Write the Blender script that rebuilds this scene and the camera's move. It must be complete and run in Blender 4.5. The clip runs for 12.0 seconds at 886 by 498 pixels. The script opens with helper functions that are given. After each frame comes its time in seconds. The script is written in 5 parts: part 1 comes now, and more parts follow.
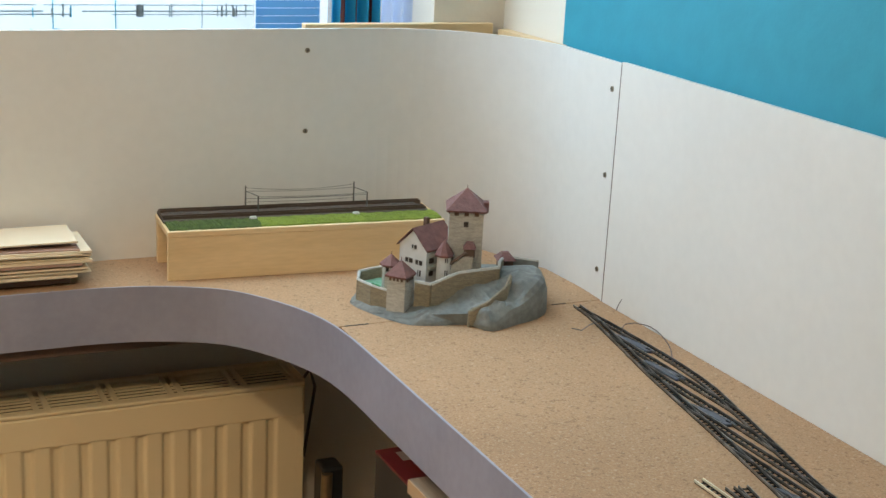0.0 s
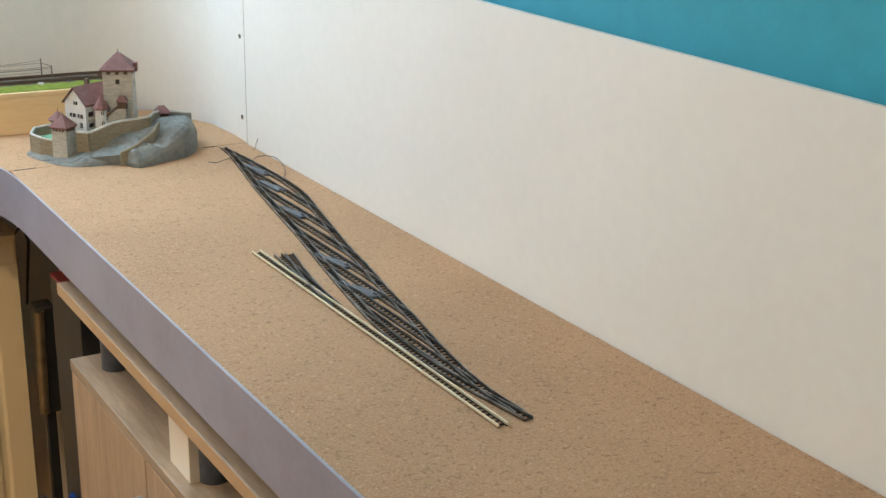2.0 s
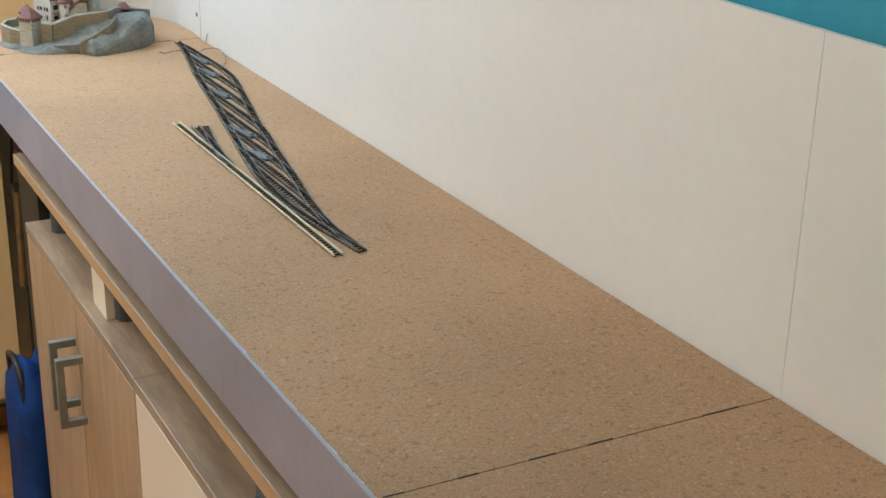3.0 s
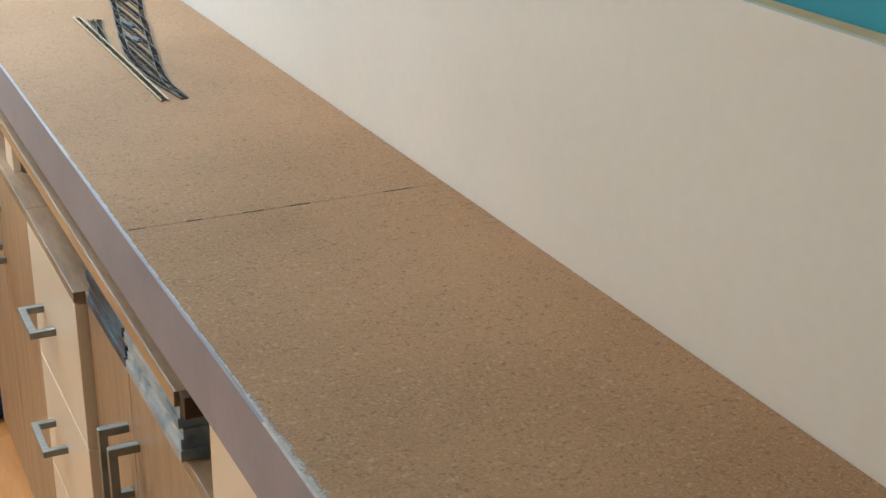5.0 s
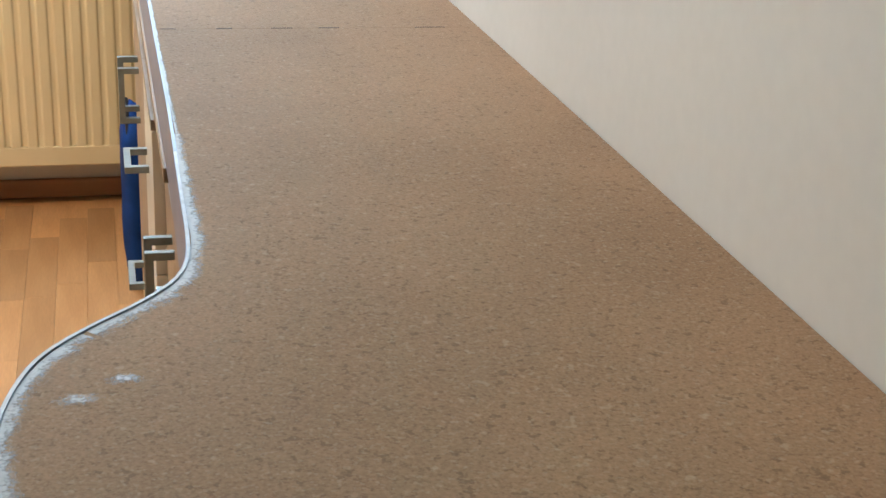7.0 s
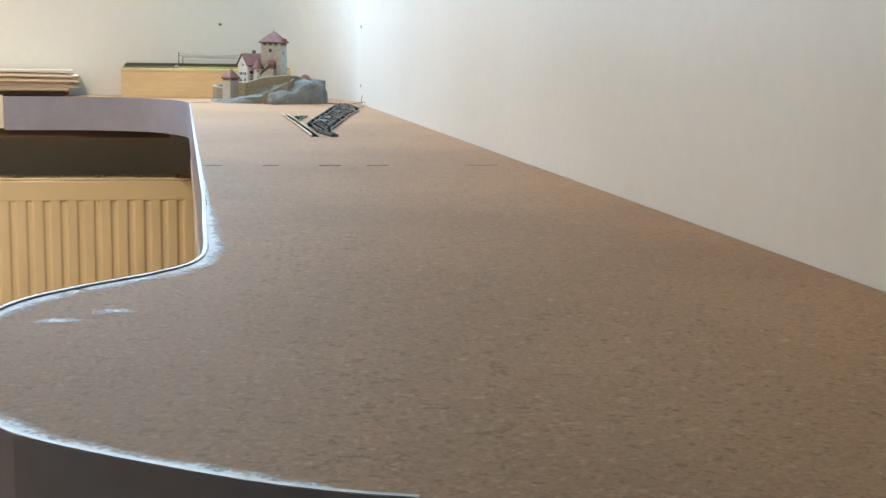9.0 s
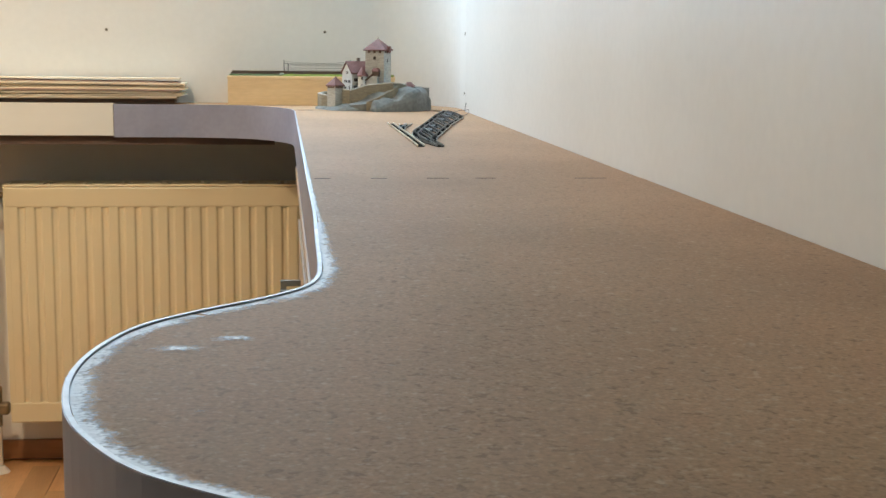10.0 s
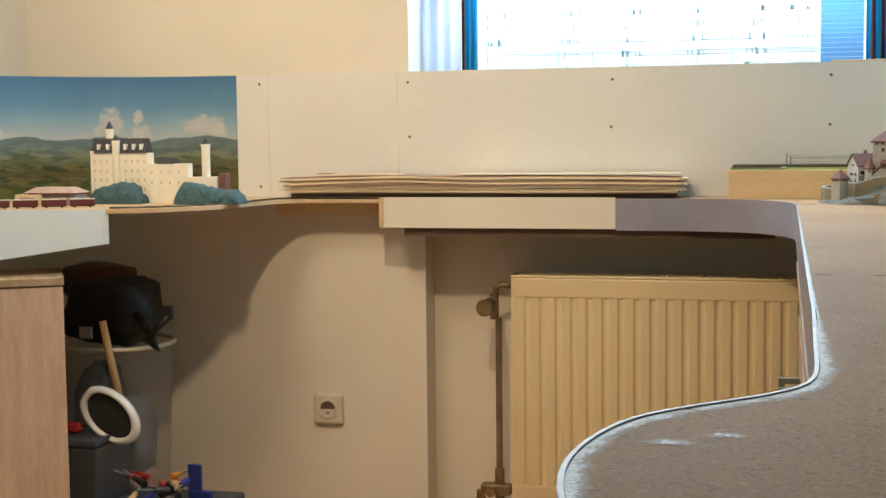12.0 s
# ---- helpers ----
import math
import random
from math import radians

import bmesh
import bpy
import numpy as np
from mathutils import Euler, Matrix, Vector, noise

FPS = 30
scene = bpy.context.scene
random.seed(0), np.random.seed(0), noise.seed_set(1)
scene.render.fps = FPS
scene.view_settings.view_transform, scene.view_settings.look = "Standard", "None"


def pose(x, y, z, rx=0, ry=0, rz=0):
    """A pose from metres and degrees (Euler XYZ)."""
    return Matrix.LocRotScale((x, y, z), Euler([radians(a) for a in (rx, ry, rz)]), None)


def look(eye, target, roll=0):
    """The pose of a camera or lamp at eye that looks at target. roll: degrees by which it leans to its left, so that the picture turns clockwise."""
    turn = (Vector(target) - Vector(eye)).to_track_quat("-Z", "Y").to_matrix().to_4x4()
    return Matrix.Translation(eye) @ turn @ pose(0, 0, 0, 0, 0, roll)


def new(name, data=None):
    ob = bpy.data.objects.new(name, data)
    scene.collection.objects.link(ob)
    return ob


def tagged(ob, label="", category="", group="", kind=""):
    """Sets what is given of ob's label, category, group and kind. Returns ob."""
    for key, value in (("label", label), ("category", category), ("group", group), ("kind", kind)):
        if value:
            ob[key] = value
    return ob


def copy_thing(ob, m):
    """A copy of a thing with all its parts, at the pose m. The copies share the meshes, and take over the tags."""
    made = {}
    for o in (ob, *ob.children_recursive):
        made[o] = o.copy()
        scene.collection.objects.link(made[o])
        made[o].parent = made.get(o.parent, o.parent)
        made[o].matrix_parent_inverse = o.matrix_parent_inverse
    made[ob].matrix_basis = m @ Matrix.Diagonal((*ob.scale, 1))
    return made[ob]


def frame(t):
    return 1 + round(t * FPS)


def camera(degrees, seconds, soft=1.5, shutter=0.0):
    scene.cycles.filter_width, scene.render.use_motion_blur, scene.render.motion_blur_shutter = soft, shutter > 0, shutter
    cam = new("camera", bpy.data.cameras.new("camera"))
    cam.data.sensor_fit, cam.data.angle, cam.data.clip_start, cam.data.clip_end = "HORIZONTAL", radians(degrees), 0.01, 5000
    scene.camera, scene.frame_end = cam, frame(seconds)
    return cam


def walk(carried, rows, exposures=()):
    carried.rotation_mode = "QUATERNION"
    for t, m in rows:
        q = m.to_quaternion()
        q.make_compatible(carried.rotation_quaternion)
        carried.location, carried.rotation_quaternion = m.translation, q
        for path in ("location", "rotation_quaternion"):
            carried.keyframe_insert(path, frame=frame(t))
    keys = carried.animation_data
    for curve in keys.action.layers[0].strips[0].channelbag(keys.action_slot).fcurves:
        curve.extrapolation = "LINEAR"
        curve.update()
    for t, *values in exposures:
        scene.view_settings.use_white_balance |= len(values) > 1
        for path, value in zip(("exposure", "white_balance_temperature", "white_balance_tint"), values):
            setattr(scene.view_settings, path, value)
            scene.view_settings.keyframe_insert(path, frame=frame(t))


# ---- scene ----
cam = camera(36.0, 12.0)
PATH = [
    (0, (-0.97, -1.857, 1.518), (-0.129, -0.128, 0.967), 3.0),
    (0.5, (-0.904, -1.924, 1.51), (-0.003, -0.23, 0.946), 1.3),
    (1, (-0.839, -2.055, 1.501), (0.079, -0.376, 0.918), 1.1),
    (1.5, (-0.816, -2.206, 1.499), (0.093, -0.535, 0.881), 0.5),
    (2, (-0.834, -2.373, 1.497), (0.143, -0.748, 0.86), 0.9),
    (2.5, (-0.812, -2.506, 1.492), (0.234, -0.942, 0.815), 1.9),
    (3, (-0.748, -2.68, 1.479), (0.137, -1.036, 0.762), 1.3),
    (3.5, (-0.721, -2.851, 1.492), (0.158, -1.212, 0.756), -0.0),
    (3.7, (-0.738, -2.921, 1.491), (0.158, -1.292, 0.755), 0.6),
    (5.5, (-0.623, -3.318, 1.464), (0.174, -1.651, 0.7), 1.0),
    (6, (-0.561, -3.384, 1.438), (0.175, -1.693, 0.665), 1.4),
    (6.5, (-0.47, -3.426, 1.4), (0.063, -1.66, 0.628), 2.5),
    (8.3, (-0.411, -3.449, 1.097), (0.003, -1.548, 0.634), 2.6),
    (8.5, (-0.409, -3.437, 1.094), (-0.015, -1.508, 0.746), 2.5),
    (9, (-0.398, -3.42, 1.088), (-0.023, -1.478, 0.789), 0.9),
    (9.5, (-0.407, -3.405, 1.089), (-0.085, -1.459, 0.755), 1.5),
    (10, (-0.407, -3.406, 1.099), (-0.174, -1.442, 0.801), 0.6),
    (10.5, (-0.406, -3.416, 1.101), (-0.37, -1.431, 0.86), 0.3),
    (11, (-0.403, -3.416, 1.102), (-0.503, -1.427, 0.912), 0.7),
    (11.5, (-0.406, -3.413, 1.102), (-0.686, -1.441, 0.93), 0.4),
    (12, (-0.404, -3.416, 1.102), (-0.89, -1.483, 0.939), -0.6),
]
walk(cam, [(t, look(eye, target, roll)) for t, eye, target, roll in PATH],
     ((0, -0.5, 6750, 10), (1.5, -0.15, 6650, 10), (2.5, -0.08, 6550, 10), (3.5, 0.0, 6500, 10), (5.5, 0.22, 6350, 10), (6.5, 0.38, 6200, 10), (8.3, 0.6, 5850, 10), (8.5, 0.6, 5850, 10), (9, 0.22, 6150, 10),
      (9.5, 0.26, 6250, 10), (10.5, -0.18, 6400, 10), (11, -0.2, 6500, 10), (12, -0.13, 6950, 10)))
WINDOW_POWER, BULB_POWER, ROOM_POWER, OUTSIDE_GLOW = 36.0, 78.0, 33.0, 1.75

# ---- exposure, world and lamps ----
world = bpy.data.worlds.new("daylight")
scene.world = world
world.use_nodes = True
wn = world.node_tree
sky = wn.nodes.new("ShaderNodeTexSky")
sky.sky_type, sky.sun_disc = "NISHITA", False
sky.sun_elevation, sky.sun_rotation = radians(40), radians(150)
wn.links.new(sky.outputs[0], wn.nodes["Background"].inputs[0])
wn.nodes["Background"].inputs[1].default_value = 0.12


def lamp(name, kind, m, power, colour, size=0.1, size_y=None):
    data = bpy.data.lights.new(name, kind)
    data.energy, data.color = power, colour
    if kind == "AREA":
        data.shape, data.size, data.size_y = "RECTANGLE", size, size_y or size
    else:
        data.shadow_soft_size = size
    ob = new(name, data)
    ob.matrix_world = m
    return ob


CEIL = 2.5
lamp("window_daylight", "AREA", look((-0.68, 0.055, 1.78), (-0.68, -1.6, 1.0)), WINDOW_POWER, (0.62, 0.82, 1.0), 1.2, 0.95)
bulb = lamp("ceiling_spot", "SPOT", look((-1.05, -1.85, 2.30), (-1.48, 0.0, 0.22)), BULB_POWER, (1.0, 0.78, 0.52), 0.05)
bulb.data.spot_size, bulb.data.spot_blend = radians(84), 1.0
# added fill without a known source, lifts the long board and near table
lamp("room_fill", "POINT", pose(-1.75, -1.35, 2.25), ROOM_POWER, (1.0, 0.83, 0.62), 0.22)

# ---- materials ----
def node_mat(name, colour, rough=0.6, colour2=None, scale=8.0, detail=4.0, contrast=(0.35, 0.65), stretch=(1, 1, 1), bump=0.0,
             bump_scale=None, metal=0.0, fine=0.0, fine_scale=200.0, random_value=0.0, spec=0.5, coat=0.0):
    """A surface whose colour varies at two scales, with relief, in metres of the object's own space."""
    m = bpy.data.materials.new(name)
    m.use_nodes = True
    t = m.node_tree
    p = t.nodes["Principled BSDF"]
    n, l = t.nodes.new, t.links.new
    tc = n("ShaderNodeTexCoord")
    mp = n("ShaderNodeMapping")
    mp.inputs["Scale"].default_value = stretch
    l(tc.outputs["Object"], mp.inputs["Vector"])
    nz = n("ShaderNodeTexNoise")
    nz.inputs["Scale"].default_value, nz.inputs["Detail"].default_value = scale, detail
    l(mp.outputs[0], nz.inputs["Vector"])
    ramp = n("ShaderNodeValToRGB")
    c2 = colour2 or tuple(c * 0.8 for c in colour)
    ramp.color_ramp.elements[0].position, ramp.color_ramp.elements[0].color = contrast[0], (*c2, 1)
    ramp.color_ramp.elements[1].position, ramp.color_ramp.elements[1].color = contrast[1], (*colour, 1)
    l(nz.outputs[0], ramp.inputs[0])
    out = ramp.outputs[0]
    if fine:
        nf = n("ShaderNodeTexNoise")
        nf.inputs["Scale"].default_value, nf.inputs["Detail"].default_value = fine_scale, 2.0
        l(mp.outputs[0], nf.inputs["Vector"])
        mr = n("ShaderNodeMapRange")
        mr.inputs[1].default_value, mr.inputs[2].default_value = 0.3, 0.7
        mr.inputs[3].default_value, mr.inputs[4].default_value = 1 - fine, 1 + fine * 0.6
        l(nf.outputs[0], mr.inputs[0])
        mul = n("ShaderNodeMix")
        mul.data_type, mul.blend_type = "RGBA", "MULTIPLY"
        mul.inputs[0].default_value = 1.0
        l(out, mul.inputs[6])
        l(mr.outputs[0], mul.inputs[7])
        out = mul.outputs[2]
    if random_value:
        oi = n("ShaderNodeObjectInfo")
        mr2 = n("ShaderNodeMapRange")
        mr2.inputs[3].default_value, mr2.inputs[4].default_value = 1 - random_value, 1 + random_value
        l(oi.outputs["Random"], mr2.inputs[0])
        hsv = n("ShaderNodeHueSaturation")
        l(out, hsv.inputs["Color"])
        l(mr2.outputs[0], hsv.inputs["Value"])
        out = hsv.outputs[0]
    l(out, p.inputs["Base Color"])
    p.inputs["Roughness"].default_value, p.inputs["Metallic"].default_value = rough, metal
    p.inputs["Specular IOR Level"].default_value = spec
    p.inputs["Coat Weight"].default_value = coat
    if bump:
        nb = n("ShaderNodeTexNoise")
        nb.inputs["Scale"].default_value, nb.inputs["Detail"].default_value = bump_scale or fine_scale, 3.0
        l(mp.outputs[0], nb.inputs["Vector"])
        bp = n("ShaderNodeBump")
        bp.inputs["Strength"].default_value, bp.inputs["Distance"].default_value = bump, 0.002
        l(nb.outputs[0], bp.inputs["Height"])
        l(bp.outputs[0], p.inputs["Normal"])
    return m


M = {}
M["mdf"] = node_mat("mdf", (0.450, 0.276, 0.157), 0.7, (0.360, 0.219, 0.123), 4, 6, (0.3, 0.7), fine=0.16, fine_scale=420, bump=0.12, bump_scale=300, spec=0.14)


def flecks(m, dark, light):
    """Scattered dark and pale chips over the base colour of a board."""
    t = m.node_tree
    n, l = t.nodes.new, t.links.new
    p = t.nodes["Principled BSDF"]
    src = p.inputs["Base Color"].links[0].from_socket
    tc = n("ShaderNodeTexCoord")
    for scale, lo, hi, c, amount in ((330, 0.57, 0.66, dark, 0.34), (300, 0.58, 0.68, light, 0.30), (170, 0.61, 0.68, dark, 0.50), (160, 0.63, 0.71, light, 0.42)):
        mp = n("ShaderNodeMapping")
        mp.inputs["Location"].default_value = (scale * 0.013, c[0] * 3, 0)
        l(tc.outputs["Object"], mp.inputs[0])
        nz = n("ShaderNodeTexNoise")
        nz.inputs["Scale"].default_value, nz.inputs["Detail"].default_value = scale, 2.0
        l(mp.outputs[0], nz.inputs[0])
        mr = n("ShaderNodeMapRange")
        mr.inputs[1].default_value, mr.inputs[2].default_value, mr.inputs[4].default_value = lo, hi, amount
        l(nz.outputs[0], mr.inputs[0])
        mx = n("ShaderNodeMix")
        mx.data_type = "RGBA"
        l(mr.outputs[0], mx.inputs[0])
        l(src, mx.inputs[6])
        mx.inputs[7].default_value = (*c, 1)
        src = mx.outputs[2]
    l(src, p.inputs["Base Color"])


flecks(M["mdf"], (0.19, 0.115, 0.065), (0.58, 0.44, 0.30))
M["white_board"] = node_mat("white_board", (0.74, 0.73, 0.70), 0.45, (0.70, 0.69, 0.66), 3, 4, fine=0.02, fine_scale=60, bump=0.03, bump_scale=40)
M["fascia"] = node_mat("fascia_paint", (0.305, 0.305, 0.38), 0.42, (0.26, 0.26, 0.325), 9, 5, fine=0.05, fine_scale=90, bump=0.05)
M["fascia_white"] = node_mat("white_fascia_paint", (0.76, 0.72, 0.64), 0.4, (0.72, 0.68, 0.60), 6, 3)
M["filler"] = node_mat("filler_white", (0.60, 0.57, 0.55), 0.6, (0.48, 0.44, 0.41), 70, 5, (0.3, 0.55), bump=0.3, bump_scale=220)
M["filler"].node_tree.nodes["Principled BSDF"].inputs["Roughness"].default_value = 0.45
M["filler"].node_tree.nodes["Principled BSDF"].inputs["Specular IOR Level"].default_value = 0.5


def ragged(name, base):
    """Smeared filler that thins out and breaks up towards the inner side."""
    m = M[base].copy()
    m.name = name
    t = m.node_tree
    n, l = t.nodes.new, t.links.new
    p = t.nodes["Principled BSDF"]
    tc = n("ShaderNodeTexCoord")
    sep = n("ShaderNodeSeparateXYZ")
    l(tc.outputs["UV"], sep.inputs[0])
    a, b = n("ShaderNodeTexNoise"), n("ShaderNodeTexNoise")
    a.inputs["Scale"].default_value, a.inputs["Detail"].default_value = 60, 7
    b.inputs["Scale"].default_value, b.inputs["Detail"].default_value = 420, 3
    l(tc.outputs["Object"], a.inputs[0])
    l(tc.outputs["Object"], b.inputs[0])
    s1, s2 = n("ShaderNodeMath"), n("ShaderNodeMath")
    l(a.outputs[0], s1.inputs[0])
    l(b.outputs[0], s1.inputs[1])
    s2.operation = "SUBTRACT"
    l(s1.outputs[0], s2.inputs[0])
    l(sep.outputs[1], s2.inputs[1])
    mr = n("ShaderNodeMapRange")
    mr.inputs[1].default_value, mr.inputs[2].default_value, mr.inputs[4].default_value = 0.34, 0.82, 0.80
    l(s2.outputs[0], mr.inputs[0])
    op, mix = n("ShaderNodeBsdfTransparent"), n("ShaderNodeMixShader")
    p.inputs["Sheen Weight"].default_value = 0.4
    l(mr.outputs[0], mix.inputs[0])
    l(op.outputs[0], mix.inputs[1])
    l(p.outputs[0], mix.inputs[2])
    l(mix.outputs[0], t.nodes["Material Output"].inputs[0])
    return m


M["filler_soft"] = ragged("filler_ragged", "filler")
M["wall_white"] = node_mat("wall_plaster", (0.76, 0.71, 0.62), 0.8, (0.72, 0.67, 0.58), 2.5, 5, bump=0.12, bump_scale=180)
M["teal"] = node_mat("teal_wall_paint", (0.022, 0.31, 0.43), 0.7, (0.02, 0.28, 0.39), 2.0, 5, fine=0.05, fine_scale=30, bump=0.15, bump_scale=140)
M["ceiling"] = node_mat("ceiling_paint", (0.8, 0.78, 0.74), 0.85, (0.77, 0.75, 0.71), 3)
M["radiator"] = node_mat("radiator_enamel", (0.74, 0.61, 0.38), 0.35, (0.70, 0.57, 0.35), 4, 3, bump=0.04, bump_scale=120)
M["radiator_dark"] = node_mat("radiator_inner_shade", (0.02, 0.015, 0.01), 0.8)
M["brass"] = node_mat("old_brass", (0.33, 0.25, 0.15), 0.4, (0.22, 0.16, 0.09), 40, 4, metal=0.8)
M["pipe"] = node_mat("copper_pipe", (0.30, 0.23, 0.17), 0.45, (0.22, 0.17, 0.12), 20, metal=0.7)
M["pipe_white"] = node_mat("painted_pipe", (0.72, 0.66, 0.55), 0.45)
M["oak"] = node_mat("oak_decor", (0.46, 0.335, 0.225), 0.42, (0.34, 0.235, 0.15), 7, 6, (0.3, 0.7), (6, 6, 0.7), fine=0.14, fine_scale=45, bump=0.08, bump_scale=50)
M["oak_gloss"] = node_mat("glossy_oak", (0.60, 0.47, 0.39), 0.16, (0.48, 0.36, 0.29), 7, 6, (0.3, 0.7), (6, 6, 0.7), fine=0.1, fine_scale=45, coat=0.6)
M["oak_flat"] = node_mat("oak_decor_top", (0.42, 0.32, 0.23), 0.42, (0.27, 0.20, 0.14), 7, 6, (0.3, 0.7), (6, 0.7, 6), fine=0.14, fine_scale=45, bump=0.08, bump_scale=50)
M["oak_edge"] = node_mat("oak_edge_band", (0.50, 0.33, 0.19), 0.45, (0.42, 0.27, 0.15), 9, 5, (0.3, 0.7), (6, 0.7, 6))
M["white_front"] = node_mat("white_lacquer_front", (0.80, 0.73, 0.62), 0.3, (0.78, 0.71, 0.60), 2)
M["handle"] = node_mat("brushed_steel", (0.27, 0.28, 0.26), 0.36, (0.20, 0.21, 0.195), 30, stretch=(1, 8, 1), metal=0.35)
M["floor"] = node_mat("beech_laminate", (0.56, 0.305, 0.135), 0.34, (0.46, 0.235, 0.095), 6, 6, (0.3, 0.7), (5, 0.6, 5), fine=0.08, fine_scale=60, random_value=0.26, bump=0.03, bump_scale=60)
M["baseboard"] = node_mat("beech_baseboard", (0.40, 0.19, 0.08), 0.4, (0.30, 0.13, 0.05), 6, 5, (0.3, 0.7), (0.7, 5, 5))
M["pine"] = node_mat("pine_wood", (0.74, 0.56, 0.33), 0.55, (0.66, 0.47, 0.25), 6, 5, (0.3, 0.7), (0.8, 6, 6), fine=0.06, fine_scale=50, bump=0.06)
M["ply"] = node_mat("plywood", (0.62, 0.47, 0.30), 0.6, (0.52, 0.38, 0.23), 5, 5, (0.3, 0.7), (0.8, 4, 4), fine=0.06, fine_scale=60)
M["screw"] = node_mat("zinc_screw", (0.32, 0.28, 0.21), 0.45, metal=0.8)
M["black"] = node_mat("black_plastic", (0.012, 0.012, 0.013), 0.5, (0.02, 0.02, 0.02), 20)
M["rail"] = node_mat("nickel_rail", (0.80, 0.72, 0.52), 0.3, (0.7, 0.62, 0.44), 60, metal=0.45)
M["rail_dull"] = node_mat("dull_rail", (0.30, 0.285, 0.26), 0.28, (0.13, 0.125, 0.11), 45, 3, (0.42, 0.6), metal=0.85)
M["sleeper"] = node_mat("sleeper_plastic", (0.016, 0.015, 0.014), 0.85, (0.026, 0.024, 0.022), 60, spec=0.15)
M["motor"] = node_mat("point_motor_grey", (0.075, 0.085, 0.105), 0.5, (0.055, 0.062, 0.08), 60)
M["wire"] = node_mat("wire_dark", (0.10, 0.075, 0.075), 0.5)
M["rock"] = node_mat("grey_rock", (0.200, 0.212, 0.203), 0.7, (0.125, 0.135, 0.129), 26, 6, (0.35, 0.62), fine=0.18, fine_scale=150, bump=0.5, bump_scale=90)
M["stone"] = node_mat("stone_wall", (0.27, 0.232, 0.165), 0.85, (0.22, 0.19, 0.135), 80, 4, (0.35, 0.6), (1, 1, 4), fine=0.2, fine_scale=300, bump=0.6, bump_scale=260)
M["stone_light"] = node_mat("light_stone_wall", (0.47, 0.46, 0.42), 0.85, (0.37, 0.36, 0.325), 80, 4, (0.35, 0.6), (1, 1, 4), fine=0.15, fine_scale=300, bump=0.5, bump_scale=260)
M["plaster"] = node_mat("white_plaster", (0.60, 0.61, 0.60), 0.75, (0.52, 0.53, 0.52), 60)
M["roof"] = node_mat("red_tile_roof", (0.200, 0.090, 0.082), 0.7, (0.145, 0.064, 0.058), 120, 3, bump=0.5, bump_scale=320)
M["dark"] = node_mat("dark_opening", (0.035, 0.025, 0.022), 0.7)
M["brown_wood"] = node_mat("brown_timber", (0.13, 0.08, 0.055), 0.7)
M["court"] = node_mat("green_court", (0.20, 0.34, 0.27), 0.8, (0.10, 0.28, 0.16), 90)
M["tree_green"] = node_mat("bright_green_tuft", (0.02, 0.20, 0.06), 0.8, (0.01, 0.12, 0.03), 400, 4)
M["grass_dark"] = node_mat("dark_grass_flock", (0.075, 0.115, 0.018), 0.95, (0.04, 0.07, 0.010), 120, 5, fine=0.4, fine_scale=700, bump=0.9, bump_scale=700)
M["grass_light"] = node_mat("light_grass_flock", (0.21, 0.27, 0.03), 0.95, (0.15, 0.20, 0.02), 120, 5, fine=0.35, fine_scale=700, bump=0.9, bump_scale=700)
M["ballast"] = node_mat("brown_ballast", (0.115, 0.085, 0.065), 0.9, (0.065, 0.048, 0.038), 250, 4, bump=0.8, bump_scale=500)
M["rail_rust"] = node_mat("weathered_rail", (0.14, 0.10, 0.075), 0.45, metal=0.5)
M["mast"] = node_mat("mast_grey", (0.14, 0.145, 0.135), 0.55)
M["card"] = node_mat("card_sheet", (0.80, 0.68, 0.50), 0.75, (0.72, 0.59, 0.42), 6, 4, random_value=0.14)
M["card_red"] = node_mat("reddish_sheet", (0.40, 0.25, 0.19), 0.75, (0.34, 0.21, 0.16), 6, 4, random_value=0.1)
M["blue_bag"] = node_mat("blue_fabric", (0.006, 0.045, 0.22), 0.7, (0.004, 0.03, 0.14), 14, 4, bump=0.5, bump_scale=40, spec=0.2)
M["red_box"] = node_mat("red_card", (0.16, 0.012, 0.014), 0.45)
M["label"] = node_mat("pale_label", (0.55, 0.47, 0.40), 0.6)
M["plastic_white"] = node_mat("ivory_plastic", (0.72, 0.66, 0.54), 0.3)
M["tool_wood"] = node_mat("tool_handle_wood", (0.55, 0.36, 0.17), 0.5, stretch=(5, 5, 1))
M["brown_leather"] = node_mat("brown_leather", (0.10, 0.045, 0.02), 0.5)
M["grey_plastic"] = node_mat("dark_grey_plastic", (0.05, 0.055, 0.065), 0.5)
M["red"] = node_mat("red_plastic", (0.42, 0.03, 0.025), 0.4)
M["orange"] = node_mat("orange_plastic", (0.55, 0.20, 0.03), 0.4)
M["blue"] = node_mat("blue_plastic", (0.015, 0.035, 0.22), 0.4)
M["castle_white"] = node_mat("castle_cream", (0.84, 0.80, 0.70), 0.7, (0.78, 0.74, 0.64), 60)
M["slate"] = node_mat("slate_roof", (0.045, 0.05, 0.065), 0.6, (0.03, 0.035, 0.045), 90)
M["bush"] = node_mat("blue_green_shrub", (0.062, 0.135, 0.165), 0.9, (0.042, 0.10, 0.125), 90, 5, fine=0.25, fine_scale=350, bump=0.9, bump_scale=220)
M["train_red"] = node_mat("maroon_wagon", (0.11, 0.022, 0.026), 0.5)
M["station"] = node_mat("station_wall", (0.66, 0.55, 0.36), 0.7)
